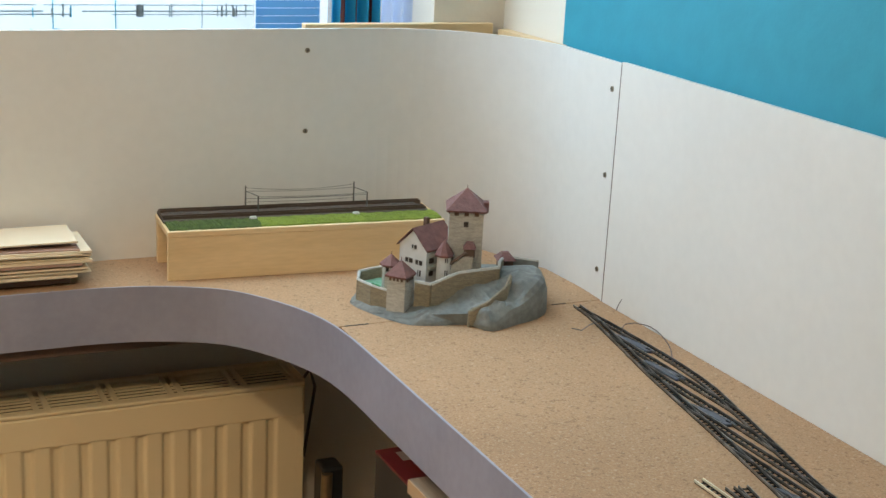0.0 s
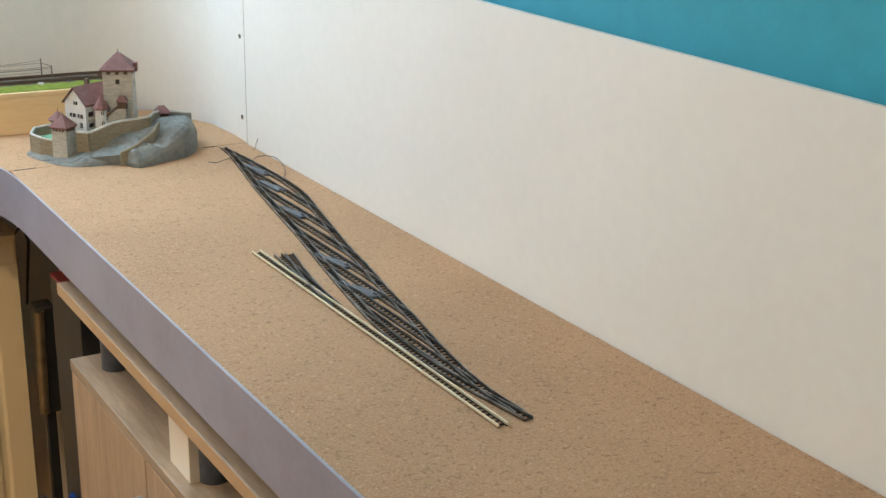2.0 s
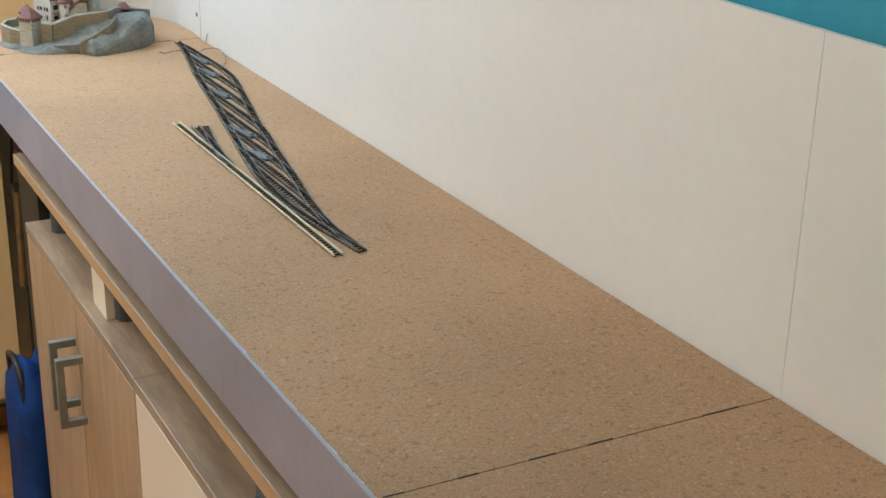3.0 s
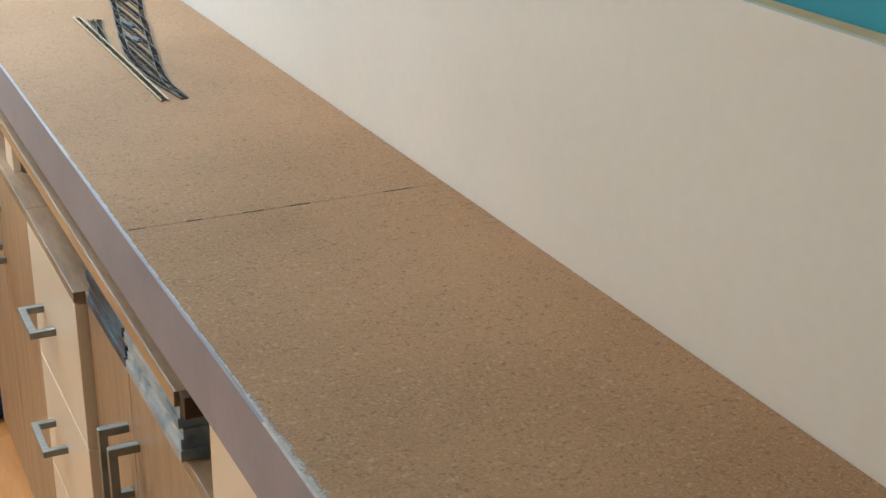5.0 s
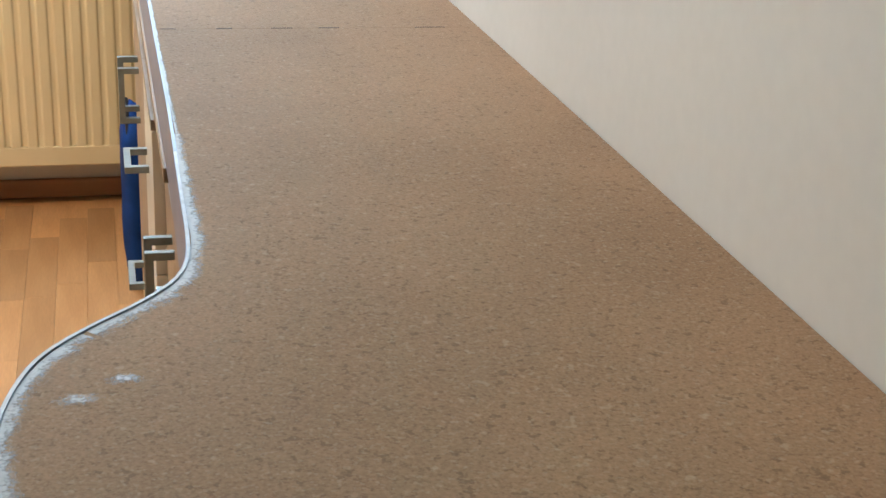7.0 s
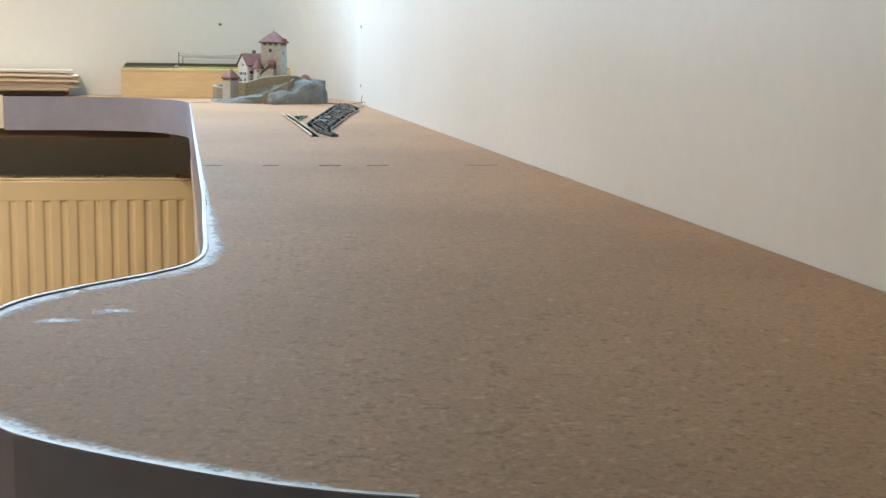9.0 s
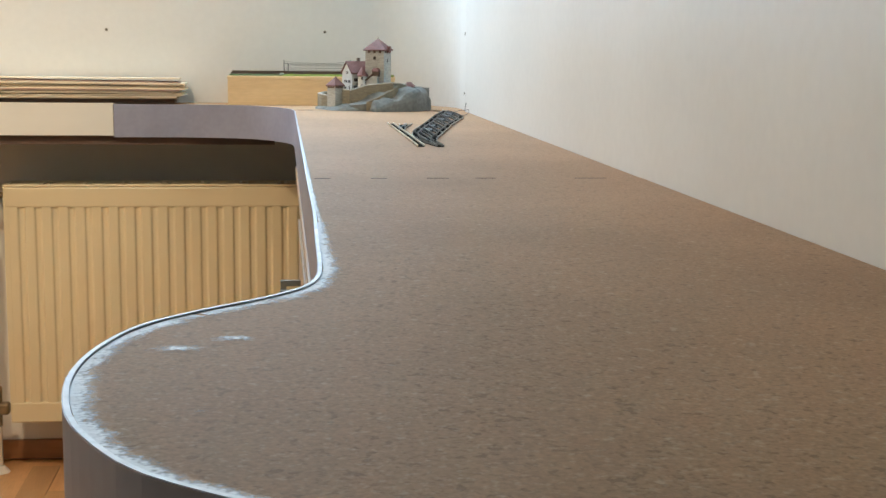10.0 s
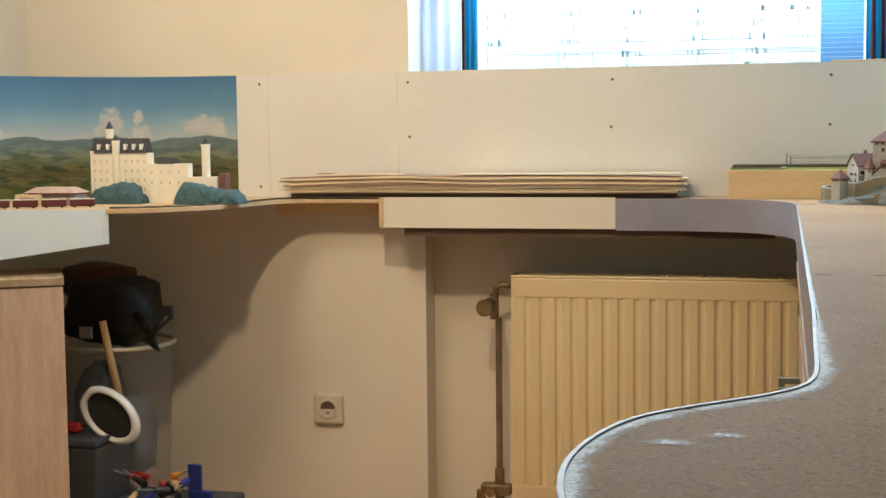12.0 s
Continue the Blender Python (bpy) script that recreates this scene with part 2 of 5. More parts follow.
M["station_grey"] = node_mat("mauve_grey_hall", (0.30, 0.25, 0.23), 0.7, (0.24, 0.20, 0.185), 80)
M["cloth_grey"] = node_mat("blue_grey_cloth", (0.17, 0.18, 0.21), 0.9, (0.10, 0.11, 0.13), 12, 4, bump=0.5, bump_scale=30)
M["cloth_pink"] = node_mat("pink_grey_cloth", (0.42, 0.28, 0.24), 0.9, (0.30, 0.20, 0.18), 12, 4, bump=0.5, bump_scale=30)
M["station_roof"] = node_mat("pale_pink_roof", (0.52, 0.42, 0.38), 0.6, (0.44, 0.33, 0.29), 60)
M["cover"] = node_mat("dark_cover_print", (0.02, 0.022, 0.03), 0.35, (0.035, 0.10, 0.17), 16, 3, (0.42, 0.62))
M["cover_pale"] = node_mat("pale_cover_print", (0.42, 0.50, 0.56), 0.35, (0.12, 0.22, 0.34), 22, 4, (0.36, 0.56))
# white plank; the blue cast of reflected daylight is put into its colour
M["plank_daylit"] = node_mat("white_panel_daylit", (0.66, 0.78, 0.90), 0.22, (0.60, 0.73, 0.86), 5, coat=0.4)
M["window_frame"] = node_mat("white_window_frame", (0.80, 0.80, 0.80), 0.18, coat=0.5)
M["lamp_glass"] = node_mat("opal_glass", (0.8, 0.78, 0.72), 0.3)


def glow_mat(name, colour, strength):
    m = bpy.data.materials.new(name)
    m.use_nodes = True
    t = m.node_tree
    t.nodes.remove(t.nodes["Principled BSDF"])
    e = t.nodes.new("ShaderNodeEmission")
    e.inputs[0].default_value, e.inputs[1].default_value = (*colour, 1), strength
    t.links.new(e.outputs[0], t.nodes["Material Output"].inputs[0])
    return m


def cloth_mat(name, colour, through_share=0.0, clear=0.0):
    """Cloth that lets some light pass: translucent share and open weave."""
    m = bpy.data.materials.new(name)
    m.use_nodes = True
    t = m.node_tree
    p = t.nodes["Principled BSDF"]
    p.inputs["Base Color"].default_value, p.inputs["Roughness"].default_value = (*colour, 1), 0.9
    tr = t.nodes.new("ShaderNodeBsdfTranslucent")
    tr.inputs[0].default_value = (*colour, 1)
    mix = t.nodes.new("ShaderNodeMixShader")
    mix.inputs[0].default_value = through_share
    t.links.new(p.outputs[0], mix.inputs[1])
    t.links.new(tr.outputs[0], mix.inputs[2])
    op = t.nodes.new("ShaderNodeBsdfTransparent")
    mix2 = t.nodes.new("ShaderNodeMixShader")
    mix2.inputs[0].default_value = clear
    t.links.new(mix.outputs[0], mix2.inputs[1])
    t.links.new(op.outputs[0], mix2.inputs[2])
    t.links.new(mix2.outputs[0], t.nodes["Material Output"].inputs[0])
    return m


def glass_mat(name, colour=(1, 1, 1), rough=0.0, share=0.85):
    m = bpy.data.materials.new(name)
    m.use_nodes = True
    t = m.node_tree
    p = t.nodes["Principled BSDF"]
    p.inputs["Base Color"].default_value, p.inputs["Roughness"].default_value = (*colour, 1), 0.15
    op = t.nodes.new("ShaderNodeBsdfTransparent")
    op.inputs[0].default_value = (*colour, 1)
    mix = t.nodes.new("ShaderNodeMixShader")
    mix.inputs[0].default_value = share
    t.links.new(p.outputs[0], mix.inputs[1])
    t.links.new(op.outputs[0], mix.inputs[2])
    t.links.new(mix.outputs[0], t.nodes["Material Output"].inputs[0])
    return m


M["outside"] = glow_mat("bright_day_outside", (0.80, 0.92, 1.0), OUTSIDE_GLOW)
M["gauze"] = cloth_mat("gauze_blind", (0.85, 0.90, 0.93), 0.6, 0.45)
M["thread_blue"] = cloth_mat("blue_thread", (0.10, 0.40, 0.56), 0.2)
M["thread_grey"] = cloth_mat("grey_thread", (0.27, 0.33, 0.36), 0.12)
M["blind_blue"] = cloth_mat("blue_blind", (0.16, 0.42, 0.68), 0.5, 0.12)
M["curtain_teal"] = cloth_mat("teal_curtain", (0.03, 0.42, 0.62), 0.55)
M["curtain_brown"] = cloth_mat("maroon_curtain", (0.17, 0.06, 0.055), 0.5)
M["curtain_white"] = cloth_mat("white_net_curtain", (0.75, 0.82, 0.95), 0.6, 0.2)
M["clear_plastic"] = glass_mat("clear_tub_plastic", (0.975, 0.97, 0.965), share=0.95)
M["pane"] = glass_mat("window_glass", (0.97, 0.98, 0.99), share=0.93)


def poster_mat():
    """A printed landscape: blue sky with clouds over far hills, woods and meadows; z is the height on the sheet."""
    m = bpy.data.materials.new("landscape_print")
    m.use_nodes = True
    t = m.node_tree
    n, l = t.nodes.new, t.links.new
    p = t.nodes["Principled BSDF"]
    p.inputs["Roughness"].default_value = 0.4
    tc = n("ShaderNodeTexCoord")
    sep = n("ShaderNodeSeparateXYZ")
    l(tc.outputs["Object"], sep.inputs[0])
    def noise_of(scale, detail, stretch, shift=(0, 0, 0)):
        mp, nz = n("ShaderNodeMapping"), n("ShaderNodeTexNoise")
        mp.inputs["Scale"].default_value, mp.inputs["Location"].default_value = stretch, shift
        nz.inputs["Scale"].default_value, nz.inputs["Detail"].default_value = scale, detail
        l(tc.outputs["Object"], mp.inputs[0])
        l(mp.outputs[0], nz.inputs[0])
        return nz.outputs[0]

    def calc(op, a, b_, c=0.0):
        m_ = n("ShaderNodeMath")
        m_.operation = op
        for k, v in enumerate((a, b_, c)):
            if isinstance(v, (int, float)):
                m_.inputs[k].default_value = v
            else:
                l(v, m_.inputs[k])
        return m_.outputs[0]

    def ramp_of(src, stops):
        rp_ = n("ShaderNodeValToRGB")
        cr = rp_.color_ramp
        cr.elements[0].position, cr.elements[0].color = stops[0][0], (*stops[0][1], 1)
        cr.elements[1].position, cr.elements[1].color = stops[-1][0], (*stops[-1][1], 1)
        for pos, c in stops[1:-1]:
            cr.elements.new(pos).color = (*c, 1)
        l(src, rp_.inputs[0])
        return rp_.outputs[0]

    def blend(f, a, b_):
        mx = n("ShaderNodeMix")
        mx.data_type = "RGBA"
        l(f, mx.inputs[0])
        for k, v in ((6, a), (7, b_)):
            if isinstance(v, tuple):
                mx.inputs[k].default_value = (*v, 1)
            else:
                l(v, mx.inputs[k])
        return mx.outputs[2]

    wob = calc("MULTIPLY_ADD", noise_of(7, 6, (1, 1, 0.4)), 0.05, -0.025)
    ad = calc("ADD", sep.outputs[2], wob)
    mr = n("ShaderNodeMapRange")
    mr.inputs[1].default_value, mr.inputs[2].default_value = 0.955, 1.275
    l(ad, mr.inputs[0])
    hgt = mr.outputs[0]
    sky_c = [(0.475, (0.40, 0.46, 0.48)), (0.60, (0.23, 0.37, 0.48)), (0.75, (0.11, 0.26, 0.42)), (1.0, (0.05, 0.16, 0.32))]
    far = ramp_of(hgt, [(0.0, (0.10, 0.10, 0.022)), (0.16, (0.13, 0.10, 0.035)), (0.24, (0.022, 0.035, 0.014)), (0.32, (0.19, 0.21, 0.13)), (0.40, (0.16, 0.21, 0.20)), (0.465, (0.12, 0.17, 0.19))] + sky_c)
    close = ramp_of(hgt, [(0.0, (0.05, 0.08, 0.014)), (0.16, (0.022, 0.038, 0.012)), (0.24, (0.14, 0.13, 0.045)), (0.32, (0.07, 0.10, 0.06)), (0.40, (0.10, 0.15, 0.15)), (0.465, (0.11, 0.165, 0.19))] + sky_c)
    patch = n("ShaderNodeMapRange")
    patch.inputs[1].default_value, patch.inputs[2].default_value = 0.44, 0.56
    l(noise_of(20, 8, (1, 1, 4.0), (0.3, 0.1, 0.7)), patch.inputs[0])
    land = blend(patch.outputs[0], far, close)
    # heaped clouds over the horizon: broken-edged mounds and a low bank
    wz = noise_of(38, 8, (1, 1, 1.2), (0.2, 0.5, 0.1))
    cover = None
    for cx, cz, wx, wzz in CLOUDS:
        dx = calc("DIVIDE", calc("SUBTRACT", sep.outputs[0], cx), wx)
        dz = calc("DIVIDE", calc("SUBTRACT", sep.outputs[2], cz), wzz)
        q = calc("ADD", calc("MULTIPLY", dx, dx), calc("MULTIPLY", dz, dz))
        e = calc("SUBTRACT", 1.0, q)
        cover = e if cover is None else calc("MAXIMUM", cover, e)
    cm = n("ShaderNodeMapRange")
    cm.inputs[1].default_value, cm.inputs[2].default_value = -0.15, 0.75
    cm.inputs[4].default_value = 0.8
    l(calc("ADD", cover, calc("MULTIPLY_ADD", wz, 3.4, -1.7)), cm.inputs[0])
    above = n("ShaderNodeMapRange")
    above.inputs[1].default_value, above.inputs[2].default_value = 0.47, 0.50
    l(hgt, above.inputs[0])
    cl = blend(calc("MULTIPLY", cm.outputs[0], above.outputs[0]), land, blend(noise_of(30, 4, (1, 1, 1)), (0.40, 0.42, 0.43), (0.66, 0.62, 0.56)))
    l(cl, p.inputs["Base Color"])
    return m


# middle and half sizes of the printed clouds, x and z
CLOUDS = [(-2.158, 1.153, 0.027, 0.04), (-2.091, 1.162, 0.015, 0.021), (-2.084, 1.121, 0.024, 0.026), (-2.182, 1.127, 0.014, 0.017), (-1.923, 1.139, 0.067, 0.029), (-2.218, 1.107, 0.012, 0.01), (-2.353, 1.101, 0.025, 0.025), (-2.373, 1.129, 0.007, 0.025), (-2.277, 1.093, 0.034, 0.014), (-1.881, 1.118, 0.031, 0.023)]
M["poster"] = poster_mat()

# ---- mesh helpers ----
def mesh_of(bm, name, material, smooth=False):
    bmesh.ops.recalc_face_normals(bm, faces=bm.faces)
    me = bpy.data.meshes.new(name)
    bm.to_mesh(me)
    bm.free()
    me.materials.append(M[material])
    if smooth:
        for poly in me.polygons:
            poly.use_smooth = True
    return me


def part(name, bm, material, parent=None, label="", smooth=False):
    ob = new(name, mesh_of(bm, name, material, smooth))
    if parent:
        ob.parent = parent
    if label:
        ob["label"] = label
    return ob


def thing(name, label, category, m=None, group="", kind=""):
    ob = new(name)
    if m is not None:
        ob.matrix_world = m
    return tagged(ob, label, category, group, kind)


def box(bm, x0, x1, y0, y1, z0, z1, bevel=0.0, m=None):
    vs = bmesh.ops.create_cube(bm, size=1.0)["verts"]
    mat = Matrix.Translation(((x0 + x1) / 2, (y0 + y1) / 2, (z0 + z1) / 2)) @ Matrix.Diagonal((x1 - x0, y1 - y0, z1 - z0, 1))
    bmesh.ops.transform(bm, matrix=(m @ mat if m is not None else mat), verts=vs)
    if bevel:
        edges = list({e for v in vs for e in v.link_edges})
        bmesh.ops.bevel(bm, geom=edges, offset=bevel, segments=2, profile=0.5, affect="EDGES")
    return bm


def bx(*a, bevel=0.0, m=None):
    return box(bmesh.new(), *a, bevel=bevel, m=m)


def cyl(bm, p, q, r, r2=None, seg=12):
    p, q = Vector(p), Vector(q)
    m = Matrix.Translation((p + q) / 2) @ (q - p).to_track_quat("Z", "Y").to_matrix().to_4x4()
    bmesh.ops.create_cone(bm, cap_ends=True, segments=seg, radius1=r, radius2=r if r2 is None else r2, depth=(q - p).length, matrix=m)
    return bm


def prism(bm, pts, z0, z1):
    lo = [bm.verts.new((x, y, z0)) for x, y in pts]
    hi = [bm.verts.new((x, y, z1)) for x, y in pts]
    k = len(pts)
    bm.faces.new(lo[::-1])
    bm.faces.new(hi)
    for i in range(k):
        j = (i + 1) % k
        bm.faces.new((lo[i], lo[j], hi[j], hi[i]))
    return bm


def smooth_line(pts, step=0.012):
    """A rounded line through a few corner points."""
    out = []
    P = [Vector(p) for p in pts]
    P = [P[0] * 2 - P[1], *P, P[-1] * 2 - P[-2]]
    for i in range(1, len(P) - 2):
        a, b, c, d = P[i - 1], P[i], P[i + 1], P[i + 2]
        k = max(1, int((c - b).length / step))
        for s in range(k):
            u = s / k
            out.append(0.5 * ((2 * b) + (c - a) * u + (2 * a - 5 * b + 4 * c - d) * u * u + (3 * b - a - 3 * c + d) * u ** 3))
    out.append(P[-2])
    return out


def offset_line(line, d):
    """The line moved d to its left in plan."""
    out = []
    for i, p in enumerate(line):
        t = (line[min(i + 1, len(line) - 1)] - line[max(i - 1, 0)]).normalized()
        out.append(Vector((p.x - t.y * d, p.y + t.x * d)))
    return out


def band(bm, a, b, z0, z1):
    """An upright strip between two plan lines of equal length."""
    rows = [[bm.verts.new((p.x, p.y, z)) for p, z in ((u, z0), (u, z1), (v, z1), (v, z0))] for u, v in zip(a, b)]
    for r, s in zip(rows, rows[1:]):
        for i in range(4):
            j = (i + 1) % 4
            bm.faces.new((r[i], r[j], s[j], s[i]))
    bm.faces.new(rows[0])
    bm.faces.new(rows[-1][::-1])
    return bm


def tube(bm, pts, r, seg=8):
    P = [Vector(p) for p in pts]
    rings = []
    for i, p in enumerate(P):
        t = (P[min(i + 1, len(P) - 1)] - P[max(i - 1, 0)]).normalized()
        q = t.to_track_quat("Z", "Y")
        rings.append([bm.verts.new(p + q @ Vector((r * math.cos(2 * math.pi * k / seg), r * math.sin(2 * math.pi * k / seg), 0))) for k in range(seg)])
    for a, b in zip(rings, rings[1:]):
        for k in range(seg):
            bm.faces.new((a[k], a[(k + 1) % seg], b[(k + 1) % seg], b[k]))
    bm.faces.new(rings[0][::-1])
    bm.faces.new(rings[-1])
    return bm


def structure(name, bm, material, label, category):
    return tagged(part(name, bm, material), label, category, kind="structure")


# ---- room shell ----
XL, XR, YB, YF, FZ = -2.45, 0.032, 0.03, -7.0, 0.03
structure("wall_east", bx(XR, XR + 0.15, YF - 0.15, -0.155, 0, CEIL), "teal", "teal blue painted plaster wall above the layout", "wall")
structure("wall_east_return", bx(XR, XR + 0.15, -0.155, YB + 0.37, 0, CEIL), "wall_white", "white plaster strip beside the teal wall", "wall")
structure("wall_west", bx(XL - 0.15, XL, YF - 0.15, 0.4, 0, CEIL), "wall_white", "cream plaster side wall", "wall")
structure("wall_south", bx(XL, XR, YF - 0.15, YF, 0, CEIL), "wall_white", "cream plaster wall closing the room", "wall")
WX0, WX1, WZ0, WZ1 = -1.352, -0.088, 1.02, 2.25
NX0 = -1.312
nw = bmesh.new()
box(nw, XL, NX0, 0.008, 0.40, 0, WZ0)
box(nw, NX0, XR, 0.10, 0.40, 0, WZ0)
box(nw, XL, WX0, 0.008, 0.40, WZ0, CEIL)
box(nw, WX1, XR, YB, 0.40, WZ0, CEIL)
box(nw, WX0, WX1, YB, 0.40, WZ1, CEIL)
structure("wall_north", nw, "wall_white", "cream plaster window wall with a radiator niche", "wall")
structure("ceiling", bx(XL - 0.15, XR + 0.15, YF - 0.15, 0.4, CEIL, CEIL + 0.1), "ceiling", "white painted ceiling", "ceiling")
floor = structure("floor", bx(XL - 0.15, XR + 0.15, YF - 0.15, 0.4, -0.1, FZ - 0.004), "floor", "beech laminate floor", "floor")
bb = bmesh.new()
box(bb, XL, NX0 + 0.012, -0.006, 0.008, FZ, 0.08, 0.003)
box(bb, NX0, NX0 + 0.013, 0.004, 0.10, FZ, 0.08, 0.003)
box(bb, NX0 + 0.01, XR, 0.086, 0.10, FZ, 0.08, 0.003)
structure("baseboard", bb, "baseboard", "reddish beech baseboard along the wall", "baseboard")

# window: frame, pane, blind, curtains
win = thing("window_1", "white framed window with a bright daylight outside", "window", kind="structure")
wf = bmesh.new()
for a in ((WX0, WX0 + 0.06, 0.27, 0.33, WZ0, WZ1), (WX1 - 0.06, WX1, 0.27, 0.33, WZ0, WZ1), (WX0, WX1, 0.27, 0.33, WZ0, WZ0 + 0.06), (WX0, WX1, 0.27, 0.33, WZ1 - 0.06, WZ1)):
    box(wf, *a, bevel=0.004)
part("window_frame", wf, "window_frame", win)
pane = part("pane", bx(WX0 + 0.06, WX1 - 0.06, 0.298, 0.302, WZ0 + 0.06, WZ1 - 0.06), "pane", win)
pane.visible_shadow = False
part("window_sill", bx(NX0 - 0.02, XR - 0.002, 0.0065, 0.27, WZ0 - 0.03, WZ0 + 0.001, bevel=0.004), "window_frame", win)
structure("backdrop", bx(WX0 - 0.9, WX1 + 0.9, 1.5, 1.52, 0.3, 3.2), "outside", "bright overcast daylight outside the window", "backdrop")

BX0, BX1 = -1.198, -0.325
blind = thing("window_blind", "white open-weave blind with blue and grey threads", "blind")
part("cloth", bx(BX0, BX1, 0.176, 0.177, 1.10, 2.25), "gauze", blind)
rng = random.Random(4)
tb, tg, th = bmesh.new(), bmesh.new(), bmesh.new()
x = BX0 + 0.02
while x < BX1 - 0.01:
    box(tb if rng.random() < 0.3 else tg, x, x + rng.uniform(0.0007, 0.0015), 0.171, 0.1735, 1.10, 2.25)
    x += rng.choice((0.03, 0.05, 0.09, 0.13))
clusters = [BX0 + 0.06 + 0.16 * i + rng.uniform(-0.03, 0.03) for i in range(6)]
z = 1.2
while z < 1.62:
    for dz in (0.0, rng.uniform(0.004, 0.008), rng.uniform(0.010, 0.014)):
        x = BX0 + rng.uniform(0, 0.1)
        while x < BX1:
            x1 = min(BX1, x + rng.uniform(0.15, 0.5))
            box(th, x, x1, 0.1725, 0.1745, z + dz, z + dz + rng.uniform(0.0010, 0.0024))
            x = x1 + rng.uniform(0.01, 0.08)
    for c in clusters:
        for k in range(rng.choice((3, 5, 8))):
            xx = c + rng.uniform(-0.03, 0.03)
            box(tb if rng.random() < 0.25 else tg, xx, xx + rng.uniform(0.0012, 0.0032), 0.1705, 0.171, z - 0.003, z + rng.uniform(0.010, 0.018))
    z += 0.036
part("blue_threads", tb, "thread_blue", blind, "light blue warp threads")["kind"] = "stuff"
part("grey_threads", tg, "thread_grey", blind, "grey warp threads")["kind"] = "stuff"
part("weft_threads", th, "thread_grey", blind)["kind"] = "stuff"
side = thing("side_blind", "blue slatted blind beside the open-weave blind", "blind")
for i in range(40):
    part("slat", bx(BX1 + 0.004, BX1 + 0.108, 0.178, 0.180, 1.15 + i * 0.012, 1.1613 + i * 0.012), "blind_blue", side)


def curtain(name, label, x0, x1, y, stripes, folds, depth):
    c = thing(name, label, "curtain")
    k = len(stripes)
    for i, s in enumerate(stripes):
        bm = bmesh.new()
        a, b = [], []
        for j in range(9):
            u = (i + j / 8) / k
            xx = x0 + (x1 - x0) * u
            yy = y + depth * math.sin(u * folds * 2 * math.pi)
            a.append(Vector((xx, yy)))
            b.append(Vector((xx, yy + 0.0015)))
        band(bm, a, b, 1.03, 2.3)
        part("stripe", bm, s, c, smooth=False)
    return c


curtain("striped_curtain", "teal and maroon striped curtain drawn aside", -0.214, -0.135, 0.13,
        ["curtain_teal", "curtain_brown", "curtain_teal", "curtain_brown", "curtain_teal", "curtain_brown", "curtain_teal"], 4, 0.012)
curtain("net_curtain", "white net curtain hanging in soft folds", -0.135, -0.05, 0.12, ["curtain_white"] * 5, 5, 0.01)
curtain("striped_curtain", "teal and maroon striped curtain drawn aside", -1.243, -1.200, 0.15,
        ["curtain_brown", "curtain_teal", "curtain_teal", "curtain_teal"], 3, 0.01)
curtain("net_curtain", "white net curtain hanging in soft folds", -1.352, -1.243, 0.14, ["curtain_white"] * 3, 3, 0.01)

# ---- back boards ----
ZT = 0.95
ZB = 1.273
def board(name, line, thick, z0, z1, label, mat="white_board"):
    return structure(name, band(bmesh.new(), line, offset_line(line, thick), z0, z1), mat, label, "board")


L2 = lambda *p: [Vector(a) for a in p]
def sloping(ob, y0, za, y1, zb):
    """The panel's top edge falls slightly along the wall."""
    for v in ob.data.vertices:
        if v.co.z > 1.1:
            v.co.z = za + (zb - za) * (v.co.y - y0) / (y1 - y0)


sloping(board("back_board", L2((0.0, -3.12), (0.0, -1.902)), -0.006, 0.90, 1.26, "tall white backboard panel along the layout"), -0.35, 1.2755, -3.12, 1.258)
sloping(board("back_board_front", L2((0.0008, -1.9005), (0.0008, -0.3635)), -0.006, 0.90, 1.26, "tall white backboard panel along the layout"), -0.35, 1.2755, -3.12, 1.258)
arc = [Vector((-0.20 + 0.21 * math.cos(a), -0.21 + 0.21 * math.sin(a))) for a in [math.pi / 2 * i / 20 for i in range(21)]]
board("corner_back_board", [Vector((0.0010, -0.3610)), *[p + Vector((-0.002, 0)) for p in arc], Vector((-0.6, 0.0)), Vector((-1.3797, 0.0))], -0.005, 0.90, ZB, "white backboard panel bent round the corner")
board("back_board_middle", L2((-1.3802, 0.0), (-1.7357, 0.0)), -0.005, 0.90, ZB, "white backboard panel behind the card stack")
arcL = [Vector((-1.86 + 0.62 * math.cos(a), -0.62 + 0.62 * math.sin(a))) for a in [math.pi / 2 + math.pi / 2 * i / 24 for i in range(25)]]
board("curved_back_board", [Vector((-1.7362, 0.0)), *arcL, Vector((-2.48, -2.2))], -0.004, 0.90, ZB, "white backboard panel bent round the far corner")
pl = [p + Vector((0.002, -0.002)) for p in [Vector((-1.828, 0.0)), *arcL, Vector((-2.48, -1.2))]]
poster = part("landscape_poster", band(bmesh.new(), pl, offset_line(pl, -0.001), 0.953, ZB - 0.001), "poster")
tagged(poster, "printed landscape backdrop with blue sky and hills", "poster")
bt = thing("pine_batten", "pine batten fixed behind the backboard", "batten")
part("strip", bx(0.008, 0.030, -3.1, -2.10, 1.20, 1.2605, bevel=0.001), "pine", bt)
bt2 = thing("pine_batten", "short pine batten behind the corner board", "batten")
part("strip", bx(-0.30, 0.005, 0.012, 0.028, 1.18, 1.278, bevel=0.001), "pine", bt2)
bt3 = thing("pine_batten", "pine batten on the wall in the corner", "batten")
part("strip", bx(0.012, 0.030, -0.17, 0.010, 1.18, 1.270, bevel=0.001), "pine", bt3)


